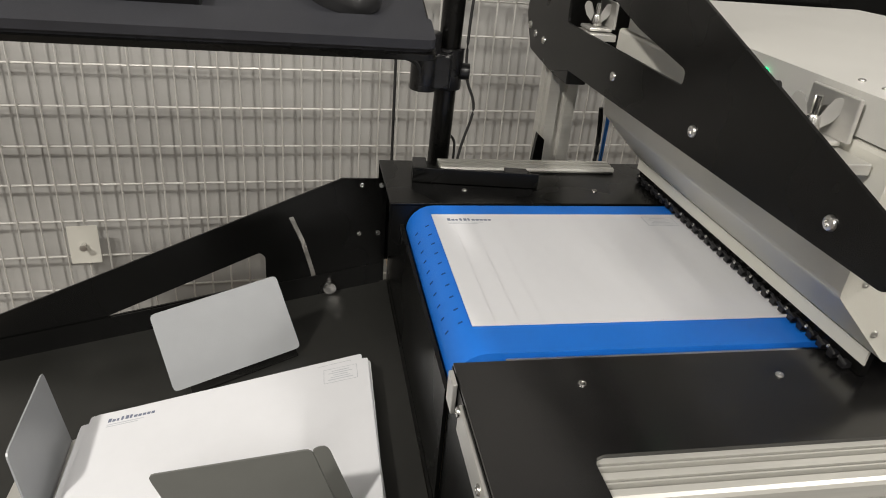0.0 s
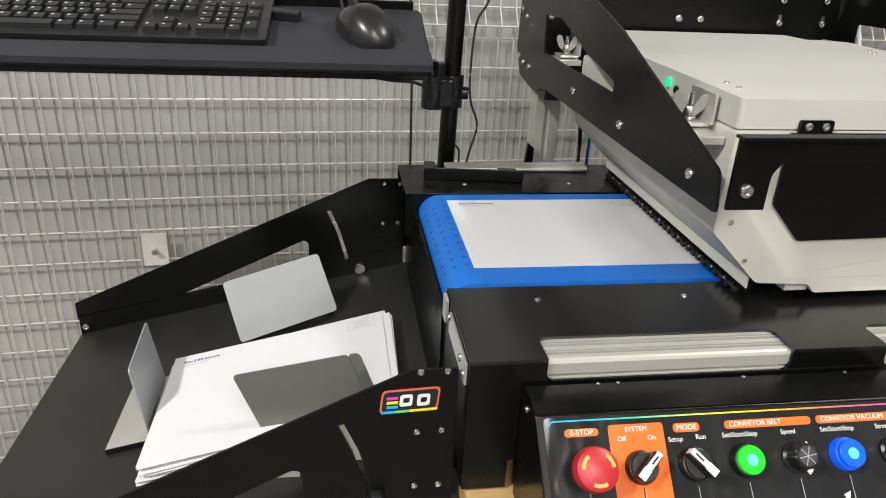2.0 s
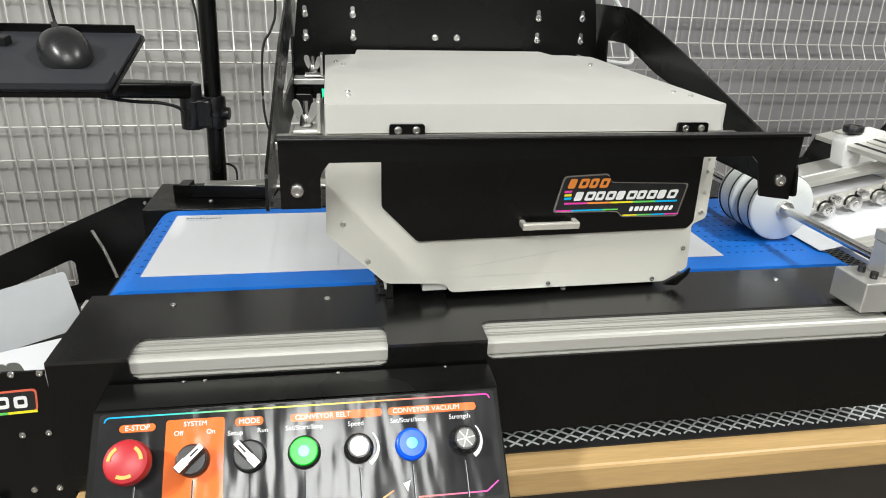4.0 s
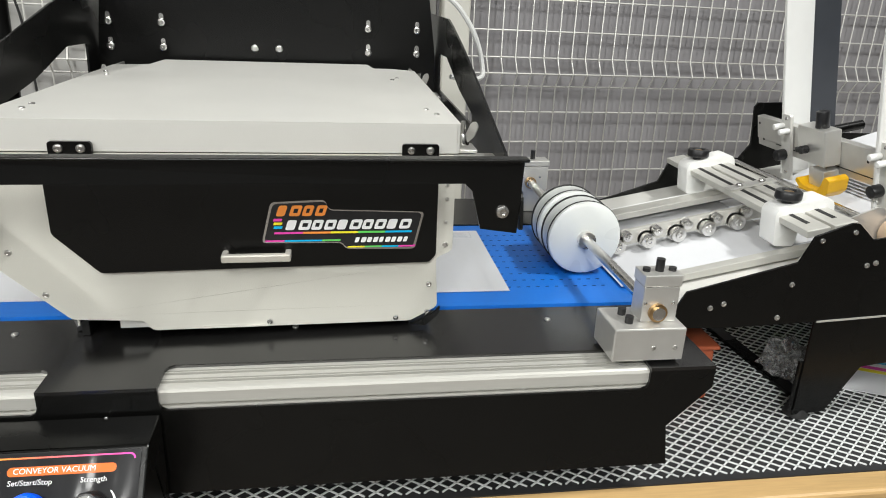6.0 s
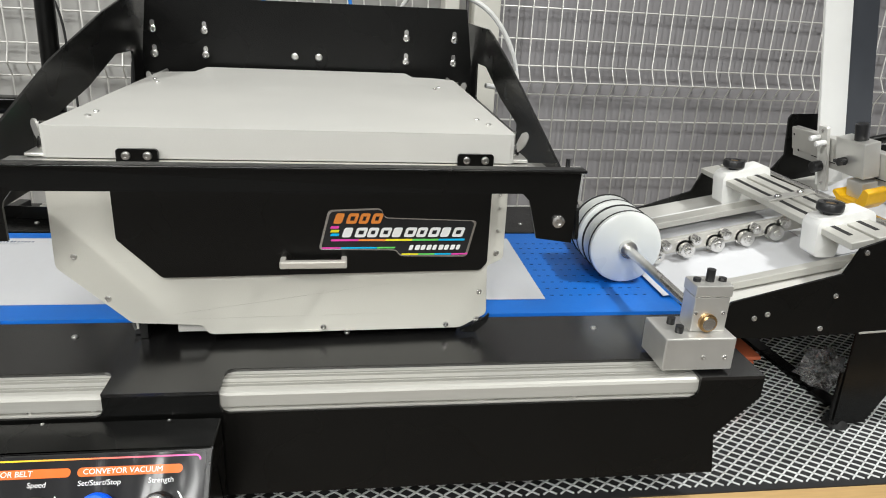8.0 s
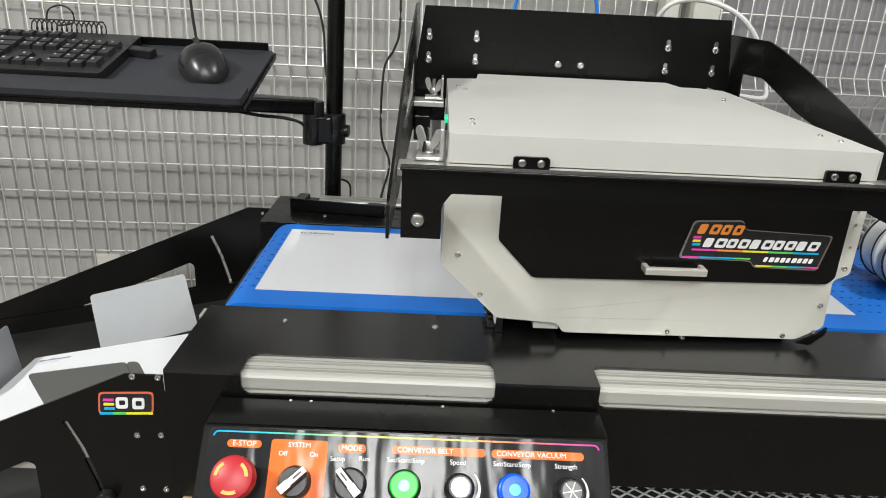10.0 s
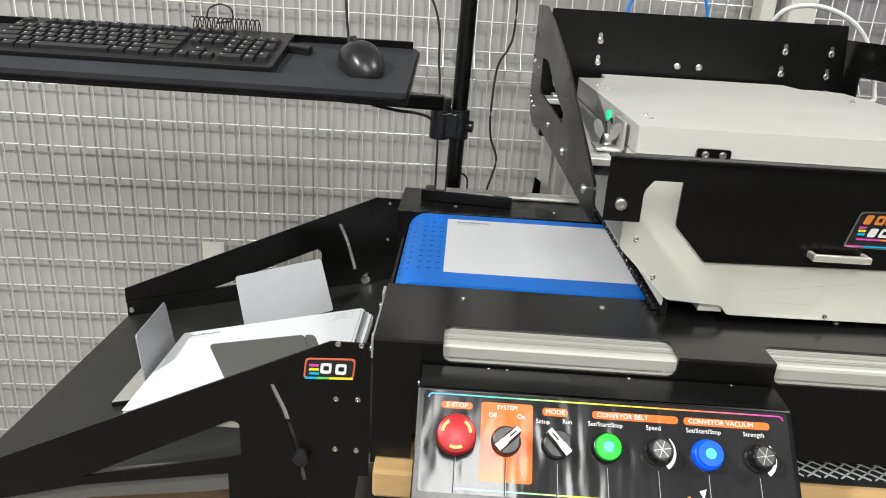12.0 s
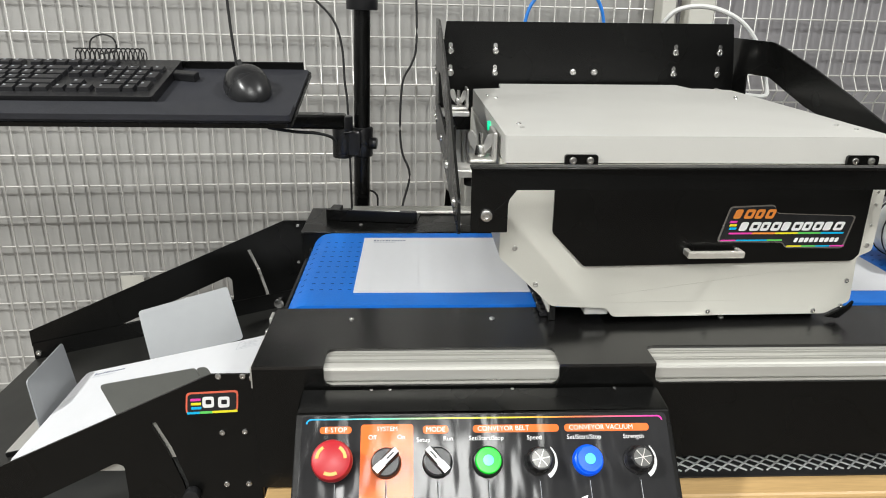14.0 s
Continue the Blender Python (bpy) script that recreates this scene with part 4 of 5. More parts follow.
def dividers():
    # rear guide
    def quad(name, pts, label, cat="paper guide"):
        a, b, c, d = [Vector(p) for p in pts]
        u = (b - a).normalized()
        n = u.cross(d - a).normalized()
        v = n.cross(u)
        flat = [((p - a).dot(u), (p - a).dot(v)) for p in (a, b, c, d)]
        bm = plate(soften(flat, 0.006), [], "z", -0.0009, 0.0009)
        bm.transform(Matrix.Translation(a) @ Matrix((u, v, n)).transposed().to_4x4())
        return bm
    r = thing("paper_guide", (-0.30, 0.31, tz(-0.3)), "grey sheet metal paper guide standing on the tray", "paper guide", "tray guides")
    part("guide_plate", quad("", ((-0.388, 0.320, 0.868), (-0.247, 0.360, 0.896), (-0.219, 0.330, 0.811), (-0.362, 0.283, 0.785)), ""), GREYPL, r)
    part("guide_foot", box(-0.13, 0.0, 0.0, 0.05, 0.0002, 0.0022, 0.0006, m=Matrix.Translation((-0.22, 0.318, tz(-0.22))) @ Matrix.Rotation(-radians(TRAY_A), 4, "Y") @ Matrix.Rotation(radians(15), 4, "Z")), BLACK, r)
    l = thing("paper_guide", (-0.48, 0.18, tz(-0.48)), "grey sheet metal end stop on a black foot", "paper guide", "tray guides")
    zb = tz(-0.465)
    part("guide_plate", quad("", ((-0.474, 0.123, 0.850), (-0.482, 0.246, 0.848), (-0.455, 0.240, zb + 0.001), (-0.455, 0.105, zb + 0.001)), ""), GREYPL, l)
    part("guide_foot", box(-0.054, 0.0, 0.098, 0.242, 0.0002, 0.009, 0.001, m=Matrix.Translation((-0.455, 0.0, zb)) @ Matrix.Rotation(-radians(TRAY_A), 4, "Y")), BLACK, l)
    # top face paler than the black foot
    part("foot_top", box(-0.053, -0.001, 0.0995, 0.241, 0.0092, 0.0104, 0.0004, m=Matrix.Translation((-0.455, 0.0, zb)) @ Matrix.Rotation(-radians(TRAY_A), 4, "Y")), BLOCK, l, "pale metallic top face")
    f = thing("paper_guide", (-0.27, 0.04, tz(-0.27)), "grey sheet metal paper guide with its shaded tone painted in", "paper guide", "tray guides")
    # its shaded face is put into the colour, darker than the other guides
    part("guide_plate", quad("", ((-0.338, 0.053, 0.883), (-0.205, 0.037, 0.916), (-0.170, 0.030, tz(-0.17) + 0.002), (-0.30, 0.046, tz(-0.30) + 0.002)), ""), SHADEDGUIDE, f)
    part("folded_edge", quad("", ((-0.205, 0.037, 0.916), (-0.192, 0.043, 0.914), (-0.157, 0.036, tz(-0.157) + 0.002), (-0.170, 0.030, tz(-0.17) + 0.002)), ""), SHADEDGUIDE, f)
    part("guide_foot", box(-0.12, 0.0, -0.028, 0.0, 0.0002, 0.0022, 0.0006, m=Matrix.Translation((-0.175, 0.03, tz(-0.175))) @ Matrix.Rotation(-radians(TRAY_A), 4, "Y") @ Matrix.Rotation(radians(-7), 4, "Z")), BLACK, f)


# ---------- envelopes ----------
EL, EW, ET = 0.305, 0.229, 0.0008
NS = 14
SEG = EL / NS


def print_marks(zt, s0, s1, parent):
    """Ink bars on the part of an envelope between s0 and s1 along its length."""
    marks = []
    for i in range(11):
        marks.append((0.016 + i * 0.0047, 0.0026 if i in (2, 3, 5) else 0.0036, EW - 0.0155 + (0.0009 if i in (0, 3, 4, 5) else 0), 0.0058 if i in (0, 3, 4, 5) else 0.0038, INK))
    marks += [(0.016, 0.040, EW - 0.0215, 0.0011, INKPALE), (0.016, 0.034, EW - 0.0245, 0.0011, INKPALE)]
    for i, w in enumerate((0.020, 0.027, 0.016, 0.022, 0.028)):
        marks.append((EL - 0.032 - w / 2, w, EW - 0.012 - i * 0.0037, 0.0011, INKPALE))
    for yy in (EW - 0.0075, EW - 0.0315):
        marks.append((EL - 0.051, 0.038, yy, 0.0006, INKPALE))
    for ss in (EL - 0.051, EL - 0.0136):
        marks.append((ss, 0.0006, EW - 0.0195, 0.024, INKPALE))
    groups = {}
    for s, w, y, hh, mt in marks:
        a, b = max(s, s0), min(s + w, s1)
        if b - a > 0.0004:
            groups.setdefault(mt.name, (mt, []))[1].append(box(a - s0, b - s0, y - hh / 2, y + hh / 2, zt + 0.00005, zt + 0.0002))
    for mt, bl in groups.values():
        part("letterhead" if mt is INK else "small_print", join(*bl), mt, parent, local=True)


def sheet_outline(a, b):
    return [(a, 0), (b, 0), (b, EW), (a, EW)]


def stack():
    rnd = random.Random(4)
    base = Matrix.Translation((-0.446, 0.024, tz(-0.446) + 0.003)) @ Matrix.Rotation(-radians(TRAY_A), 4, "Y")
    e0 = thing("envelope", (0, 0, 0), "white printed envelope lying in the tray pile", "envelope", "envelope pile", m=base)
    part("paper", plate(soften(sheet_outline(0, EL), 0.003), [], "z", 0, ET), PAPER, e0, local=True)
    print_marks(ET, 0, EL, e0)
    for i in range(1, 15):
        mm = base @ pose(rnd.uniform(-0.008, 0.014), rnd.uniform(-0.008, 0.008), i * 0.0015, 0, 0, rnd.uniform(-2.2, 2.2))
        copy_thing(e0, mm)
    return base


V0 = 0.456
# moments at which the sheets' leading edges reach the belt's end
ARRIVE = (0.009, 1.040, 2.040, 3.035, 4.031, 5.035, 6.040, 7.044, 8.048, 9.056, 10.042, 11.064, 12.090, 13.125, 14.149, 15.165, 16.180)


def moving_envelopes():
    made = []
    for k in range(17):
        e = thing("envelope", (0.5, 0.199, 1.0), "white printed envelope running along the blue belt", "envelope", "running envelopes")
        strips = []
        for i in range(NS):
            bm = box(-0.0002 if i else 0, SEG, 0, EW, -ET, 0)
            bmesh.ops.delete(bm, geom=[f for f in bm.faces if (abs(f.normal.x) > 0.9 and not (i == 0 and f.normal.x < 0) and not (i == NS - 1 and f.normal.x > 0))], context="FACES_ONLY")
            st = part("paper_strip", bm, PAPER, e, local=True)
            print_marks(0.0, i * SEG, (i + 1) * SEG, st)
            st.matrix_basis = pose(i * SEG - EL, -EW / 2, 0)
            strips.append(st)
        made.append((k, e, strips))
    return made


# trailing edge (x, z) and the downward angles along the sheet from its trailing to its leading edge
FLAT8 = (0,) * 8
FALL = [
    (0.19, None, FLAT8),
    (0.2745, None, (0, 0, 0, 0, 0, 2, 5, 7)),
    (0.3745, None, (0, 0, 0, 0, 4, 9, 13, 15)),
    (0.4745, (0.014, 0.9998), (0, 0, 2, 10, 18, 22, 24, 24)),
    (0.5745, (-0.037, 1.024), (18, 24, 29, 32, 34, 34, 32, 30)),
    (0.6745, (-0.111, 0.974), (44, 42, 38, 32, 26, 21, 17, 14)),
    (0.745, (-0.133, 0.915), (40, 34, 28, 23, 19, 16, 14, 13)),
    (0.83, None, (TRAY_A,) * 8),
]


WAIT = -3.2


def key_envelope(k, e, strips, pile):
    tau0 = ARRIVE[k]
    lay = 0.0225 + k * 0.0009
    end = (pile @ pose(EL + 0.002 * math.sin(k * 2.1), EW / 2 + 0.002 * math.cos(k * 1.7), lay)).translation
    rows_e, rows_s = [], [[] for _ in strips]
    xs = [(i + 0.5) / 8 for i in range(8)]

    def belt_x(s):
        """Trailing edge of a sheet on the belt; on the feeder's bed it runs slower, before that it waits."""
        if s < -2.05:
            return -0.073 + V0 * 2.05 + 0.335 * (-2.05 - max(s, WAIT)) + EL
        return -0.073 - V0 * s + EL

    def bed_z(x, d=0):
        """Height of the way from the bed down to the belt, or its slope with d."""
        e = (x - 0.853) / 0.012
        if d:
            return 0.2 / (1 + math.exp(-min(50, e)))
        return 0.9998 + 0.2 * (x - 0.853 if e > 30 else 0.012 * math.log(1 + math.exp(e)))

    def knot(f):
        s, pt, ang = FALL[f]
        if pt is None:
            pt = (belt_x(s), 0.9998) if s < 0.6 else (end.x, end.z)
        # the later sheets stay stiffer as they leave the belt
        g = 1.0 if k < 8 or s > 0.5 else 0.45 if s < 0.45 else 0.8
        return np.array((pt[0], pt[1]) + tuple(a * g for a in ang))

    def row(s):
        """Trailing edge and the angles at a moment of the cycle."""
        if s <= FALL[0][0]:
            return np.array((belt_x(s), 0.9998) + FLAT8)
        if s >= FALL[-1][0]:
            return knot(len(FALL) - 1)
        f = max(i for i in range(len(FALL)) if FALL[i][0] <= s)
        h = FALL[f + 1][0] - FALL[f][0]
        u = (s - FALL[f][0]) / h
        p0, p1 = knot(f), knot(f + 1)
        m0 = (p1 - knot(f - 1)) / (FALL[f + 1][0] - FALL[f - 1][0]) if f else np.array((-V0, 0) + FLAT8)
        m1 = (knot(f + 2) - p0) / (FALL[f + 2][0] - FALL[f][0]) if f + 2 < len(FALL) else p1 * 0
        return p0 * (2 * u**3 - 3 * u**2 + 1) + m0 * h * (u**3 - 2 * u**2 + u) + p1 * (3 * u**2 - 2 * u**3) + m1 * h * (u**3 - u**2)

    def put(t, s):
        if s < -1.3:
            x = belt_x(s)
            up = 0.0 if s > WAIT + 0.4 else 0.0003 * k
            rows_e.append((t, pose(x, 0.199, bed_z(x) + up)))
            px, pz = 0.0, 0.0
            for i in range(NS - 1, -1, -1):
                a = math.atan(bed_z(x + px - SEG / 2, 1))
                px -= SEG * math.cos(a)
                pz -= SEG * math.sin(a)
                rows_s[i].append((t, pose(px, -EW / 2, pz, 0, -math.degrees(a), 0)))
            return
        v = row(s)
        if s < 0.4745:
            v[1] = 0.9998
            v[2:] = np.maximum(v[2:], 0)
        w = min(1, max(0, (s - 0.5) / 0.3))
        rows_e.append((t, pose(v[0], 0.199 + w * (end.y - 0.199), v[1], 0, 0, w * 0.5 * math.sin(k * 1.3))))
        px, pz = 0.0, 0.0
        for i in range(NS - 1, -1, -1):
            a = float(np.interp(1 - (i + 0.5) / NS, xs, v[2:]))
            px -= SEG * math.cos(radians(a))
            pz -= SEG * math.sin(radians(a))
            rows_s[i].append((t, pose(px, -EW / 2, pz, 0, -a, 0)))

    moments = [WAIT + 0.1 * i for i in range(20)] + [-1.25, -0.9, -0.5, -0.1] + [0.19 + 0.02 * i for i in range(33)]
    put(0.0, max(WAIT, -tau0))
    for s in moments:
        if 0.005 < tau0 + s <= 14.0:
            put(tau0 + s, s)
    if rows_e[-1][0] < 13.99:
        put(14.0, min(14.0 - tau0, 0.9))
    walk(e, rows_e)
    for st, r in zip(strips, rows_s):
        walk(st, r)


# ---------- keyboard arm ----------
def keyboard_tray():
    m = pose(-0.094, 0.209, 1.204, 15.5, 0, -1)
    t = thing("keyboard_tray", (0, 0, 0), "black padded keyboard tray on a swing arm", "keyboard tray", m=m)
    part("tray_board", bevel(plate(rounded(-0.86, 0.0, 0.0, 0.205, 0.008), [], "z", -0.010, -0.004), 0.0015, 2), BLACK, t, local=True)
    part("pad", bevel(plate(rounded(-0.86, -0.003, 0.004, 0.2, 0.008), [], "z", -0.004, 0.0005), 0.0012, 2), VINYL, t, local=True)
    part("palm_rest", bevel(plate(rounded(-0.86, -0.002, 0.001, 0.045, 0.006), [], "z", 0.0005, 0.009), 0.0035, 3), VINYL, t, "black padded palm rest", local=True)
    part("rear_lip", box(-0.86, -0.012, 0.2005, 0.204, -0.004, 0.012, 0.001), BLACK, t, local=True)
    part("under_bracket", box(-0.30, -0.06, 0.06, 0.16, -0.026, -0.0145, 0.002), BLACK, t, local=True)
    k = thing("keyboard", (0, 0, 0), "black full-size keyboard with printed keys", "keyboard", m=m @ pose(-0.652, 0.05, 0.0012))
    part("case", bevel(plate(rounded(0.0, 0.447, 0.0, 0.15, 0.005), [], "z", 0.0, 0.013), 0.002, 2), BLACKP, k, local=True)
    u = 0.01905
    cap = None
    rows = [(0.128, [(i * u * 1.02 + (0.019 if i > 0 else 0) + (0.009 if i > 4 else 0) + (0.009 if i > 8 else 0), 1) for i in range(13)]),
            (0.1, [(i * u, 1) for i in range(13)] + [(13 * u, 2)]),
            (0.081, [(0, 1.5)] + [((1.5 + i) * u, 1) for i in range(12)] + [(13.5 * u, 1.5)]),
            (0.062, [(0, 1.75)] + [((1.75 + i) * u, 1) for i in range(11)] + [(12.75 * u, 2.25)]),
            (0.043, [(0, 2.25)] + [((2.25 + i) * u, 1) for i in range(10)] + [(12.25 * u, 2.75)]),
            (0.024, [(0, 1.25), (1.25 * u, 1.25), (2.5 * u, 1.25), (3.75 * u, 6.25), (10 * u, 1.25), (11.25 * u, 1.25), (12.5 * u, 1.25), (13.75 * u, 1.25)])]
    keys = []
    for y, ks in rows:
        for x, w in ks:
            keys.append((0.008 + x, y, w, 1))
    nx = 0.008 + 15.25 * u
    for j, y in enumerate((0.128, 0.1, 0.081)):
        for i in range(3):
            keys.append((nx + i * u, y, 1, 1))
    keys += [(nx + u, 0.043, 1, 1), (nx, 0.024, 1, 1), (nx + u, 0.024, 1, 1), (nx + 2 * u, 0.024, 1, 1)]
    px = nx + 3.25 * u
    for y in (0.1, 0.081, 0.062, 0.043):
        for i in range(3):
            keys.append((px + i * u, y, 1, 1))
    keys += [(px, 0.024, 2, 1), (px + 2 * u, 0.024, 1, 1), (px + 3 * u, 0.1, 1, 1), (px + 3 * u, 0.071, 1, 1.5), (px + 3 * u, 0.034, 1, 1.5)]
    caps = {}
    lab = mat("pale key legend", (0.5, 0.52, 0.55), 0.5)
    for x, y, w, h in keys:
        if (w, h) not in caps:
            bm = box(0.0012, w * u - 0.0012, -h * u / 2 + 0.0012, h * u / 2 - 0.0012, 0.0, 0.0065)
            for v in bm.verts:
                if v.co.z > 0.003:
                    v.co.x += 0.0016 if v.co.x < w * u / 2 else -0.0016
                    v.co.y += 0.0012 if v.co.y < 0 else -0.0016
            kk = part("keycap", bm, KEYCAP, k, local=True)
            lg = part("legend", box(0.0042, 0.0075, 0.0015, 0.0045, 0.0065, 0.0067), lab, kk, local=True)
            caps[(w, h)] = (kk.data, lg.data)
            kk.matrix_basis = pose(x, y, 0.0125)
            continue
        kd, ld = caps[(w, h)]
        kk = new("keycap", kd)
        kk.parent = k
        kk.matrix_basis = pose(x, y, 0.0125)
        lg = new("legend", ld)
        lg.parent = kk
    d = thing("usb_dongle", (0, 0, 0), "small black adapter block behind the keyboard", "adapter", m=m @ pose(-0.188, 0.152, 0.0008, 0, 0, -12))
    part("shell", box(-0.02, 0.02, -0.008, 0.008, 0, 0.012, 0.0015), BLACKP, d, local=True)
    # mouse
    mo = thing("computer_mouse", (0, 0, 0), "glossy black wired computer mouse", "mouse", m=m @ pose(-0.083, 0.108, 0.0008, 0, 0, 28))
    bm = bmesh.new()
    bmesh.ops.create_uvsphere(bm, u_segments=28, v_segments=18, radius=1)
    for v in bm.verts:
        x, y, z = v.co
        w = 0.0315 + 0.002 * math.cos(y * 2)
        hgt = 0.036 - 0.007 * (y - 0.1) ** 2 - 0.008 * max(y, 0)
        sx = math.copysign(abs(x) ** 0.85, x)
        v.co = Vector((sx * w, y * 0.054, max(z, -0.25) * hgt if z > 0 else max(z, -0.12) * hgt))
        v.co.z += 0.0042
    part("shell", bm, mat("glossy black mouse plastic", (0.02, 0.02, 0.021), 0.28, var=0.1), mo, smooth=True, local=True)
    part("wheel", cyl((-0.0035, 0.03, 0.03), (0.0035, 0.03, 0.03), 0.0085, seg=18), RUBBER, mo, smooth=True, local=True)
    # coil of wire behind the keyboard
    co = thing("coiled_wire", (0, 0, 0), "loose coil of black wire behind the keyboard", "cable", m=m @ pose(-0.32, 0.215, 0.012))
    pts = []
    for i in range(15 * 8):
        a = i / 8 * 2 * math.pi
        pts.append((-0.06 + i / 120 * 0.115, 0.012 * math.sin(a), 0.011 * math.cos(a) + 0.004))
    part("coil", tube(pts, 0.0012, 5, 1), RUBBER, co, smooth=True, local=True)
    part("loop", tube([(-0.035, 0, 0.012), (-0.03, 0.005, 0.028), (-0.01, 0.005, 0.036), (0.008, 0.0, 0.03), (0.006, 0, 0.012), (-0.02, 0, 0.006)], 0.0014, 6), RUBBER, co, smooth=True, local=True)


def pole():
    b = pose(-0.0285, 0.53, TOP, 0, 1.5, 0)
    p = thing("support_pole", (0, 0, 0), "black tubular support pole with a clamped swing arm", "pole", m=b)
    part("tube", cyl((0, 0, 0), (0, 0, 1.15), 0.0148, seg=32), BLACK, p, local=True, smooth=True)
    part("base_flange", cyl((0, 0, 0), (0, 0, 0.012), 0.06, seg=32, bev=0.002), BLACK, p, local=True, smooth=True)
    part("collar", cyl((0, 0, 0.2460), (0, 0, 0.3000), 0.0205, seg=32, bev=0.002), BLACKP, p, local=True, smooth=True)
    part("collar", cyl((0, 0, 0.5050), (0, 0, 0.5650), 0.028, seg=32, bev=0.002), BLACKP, p, local=True, smooth=True)
    part("collar_knob", cyl((0.015, -0.010, 0.2720), (0.028, -0.012, 0.2720), 0.011, seg=16, bev=0.001), BLACKP, p, local=True, smooth=True)
    part("pivot", cyl((-0.034, -0.018, 0.246), (-0.034, -0.018, 0.322), 0.0185, seg=28, bev=0.002), BLACKP, p, local=True, smooth=True)
    part("link_block", box(-0.034, 0.0, -0.032, 0.006, 0.249, 0.297, 0.004), BLACKP, p, local=True)
    part("clamp_strap", tube([(-0.03, -0.0375, 0.2935), (-0.012, -0.0345, 0.2955), (0.0, -0.0215, 0.2985), (0.018, -0.010, 0.301)], 0.0012, 6), BLACKP, p, local=True, smooth=True)
    arm = bmesh.new()
    bmesh.ops.create_cube(arm, size=1)
    for v in arm.verts:
        k = 1.0 if v.co.x < 0 else 0.0
        v.co = Vector((-0.028 - 0.165 * k, -0.018 - 0.12 * k + v.co.y * (0.034 + 0.022 * k), 0.312 + 0.018 * k + v.co.z * (0.026 - 0.004 * k)))
    part("swing_arm", bevel(arm, 0.004, 3), BLACK, p, local=True, smooth=True)
    part("arm_head", box(-0.25, -0.17, -0.2, -0.1, 0.33, 0.35, 0.004), BLACK, p, local=True)
    part("cable_tail", tube([(-0.15, -0.11, 0.312), (-0.11, -0.085, 0.302), (-0.075, -0.06, 0.296), (-0.05, -0.04, 0.285), (-0.042, -0.032, 0.268)], 0.003, 6), RUBBER, p, local=True, smooth=True)


def cables():
    def cable(pts, r, mt, label):
        mesh_thing("cable", tube(pts, r), mt, label, "cable", smooth=True)
    cable([(-0.2, 0.36, 1.256), (-0.205, 0.38, 1.27), (-0.208, 0.38, 1.304), (-0.211, 0.38, 1.363), (-0.216, 0.38, 1.5), (-0.23, 0.38, 1.9)], 0.0022, RUBBER, "thin black mouse cable rising straight up")
    cable([(-0.3, 0.75, 1.75), (-0.19, 0.75, 1.43), (-0.125, 0.75, 1.367), (-0.089, 0.75, 1.326), (-0.074, 0.75, 1.273), (-0.071, 0.75, 1.207), (-0.066, 0.75, 1.131), (-0.064, 0.75, TOP + 0.005)], 0.0024, RUBBER, "thin black cable hanging behind the pole")
    cable([(0.085, 0.72, 1.75), (0.081, 0.72, 1.42), (0.081, 0.72, 1.286), (0.071, 0.72, 1.244), (0.052, 0.72, 1.206), (0.046, 0.72, 1.116), (0.05, 0.72, 1.059), (0.066, 0.72, 1.009), (0.05, 0.72, 0.94), (0.035, 0.72, TOP + 0.005)], 0.0024, RUBBER, "thin black cable hanging before the mesh")
    cable([(-0.02, 0.55, 1.02), (0.0, 0.56, 1.01), (0.004, 0.56, 0.98), (-0.004, 0.56, TOP + 0.004)], 0.002, RUBBER, "short black cable at the foot of the pole")
    cable([(0.54, 0.62, 1.3), (0.565, 0.6, 1.352), (0.63, 0.6, 1.362), (0.7, 0.6, 1.335), (0.745, 0.6, 1.28), (0.765, 0.6, 1.22), (0.755, 0.58, 1.20), (0.70, 0.56, 1.205)], 0.0045, CABLEW, "white cable arching behind the printer head")
    cable([(0.30, 0.7, TOP + 0.004), (0.30, 0.7, 1.2), (0.30, 0.7, 1.33), (0.33, 0.7, 1.385), (0.38, 0.7, 1.405), (0.43, 0.7, 1.39), (0.46, 0.7, 1.33), (0.46, 0.7, 1.2), (0.46, 0.7, TOP + 0.004)], 0.0035, CABLEB, "blue air hose arching behind the head frame")
    cable([(0.24, 0.6, 1.05), (0.245, 0.6, 0.98), (0.24, 0.6, TOP + 0.004)], 0.004, RUBBER, "black cable behind the conveyor")
    po = thing("slotted_post", (0.175, 0.62, 0.7475), "upright silver slotted aluminium post", "post")
    g = 0.006
    w = 0.0225
    pr = []
    for sx, sy in ((1, 0), (0, 1), (-1, 0), (0, -1)):
        for o, dd in ((-w, 0), (-0.006, 0), (-0.004, g), (0.004, g), (0.006, 0)):
            px = sx * (w - dd) - sy * o
            py = sy * (w - dd) + sx * o
            pr.append((0.175 + px, 0.625 + py))
    part("post_body", plate(pr, [], "z", TOP + 0.0025, 1.3), ALU, po)
    part("corner_bracket", plate([(0.135, 0.95), (0.152, 0.95), (0.152, 1.0), (0.14, 1.01)], [], "y", 0.59, 0.6), BLACK, po)


# ---------- pressure roller ----------
AX, AY, AZ = 0.8205, 0.13, 1.0505


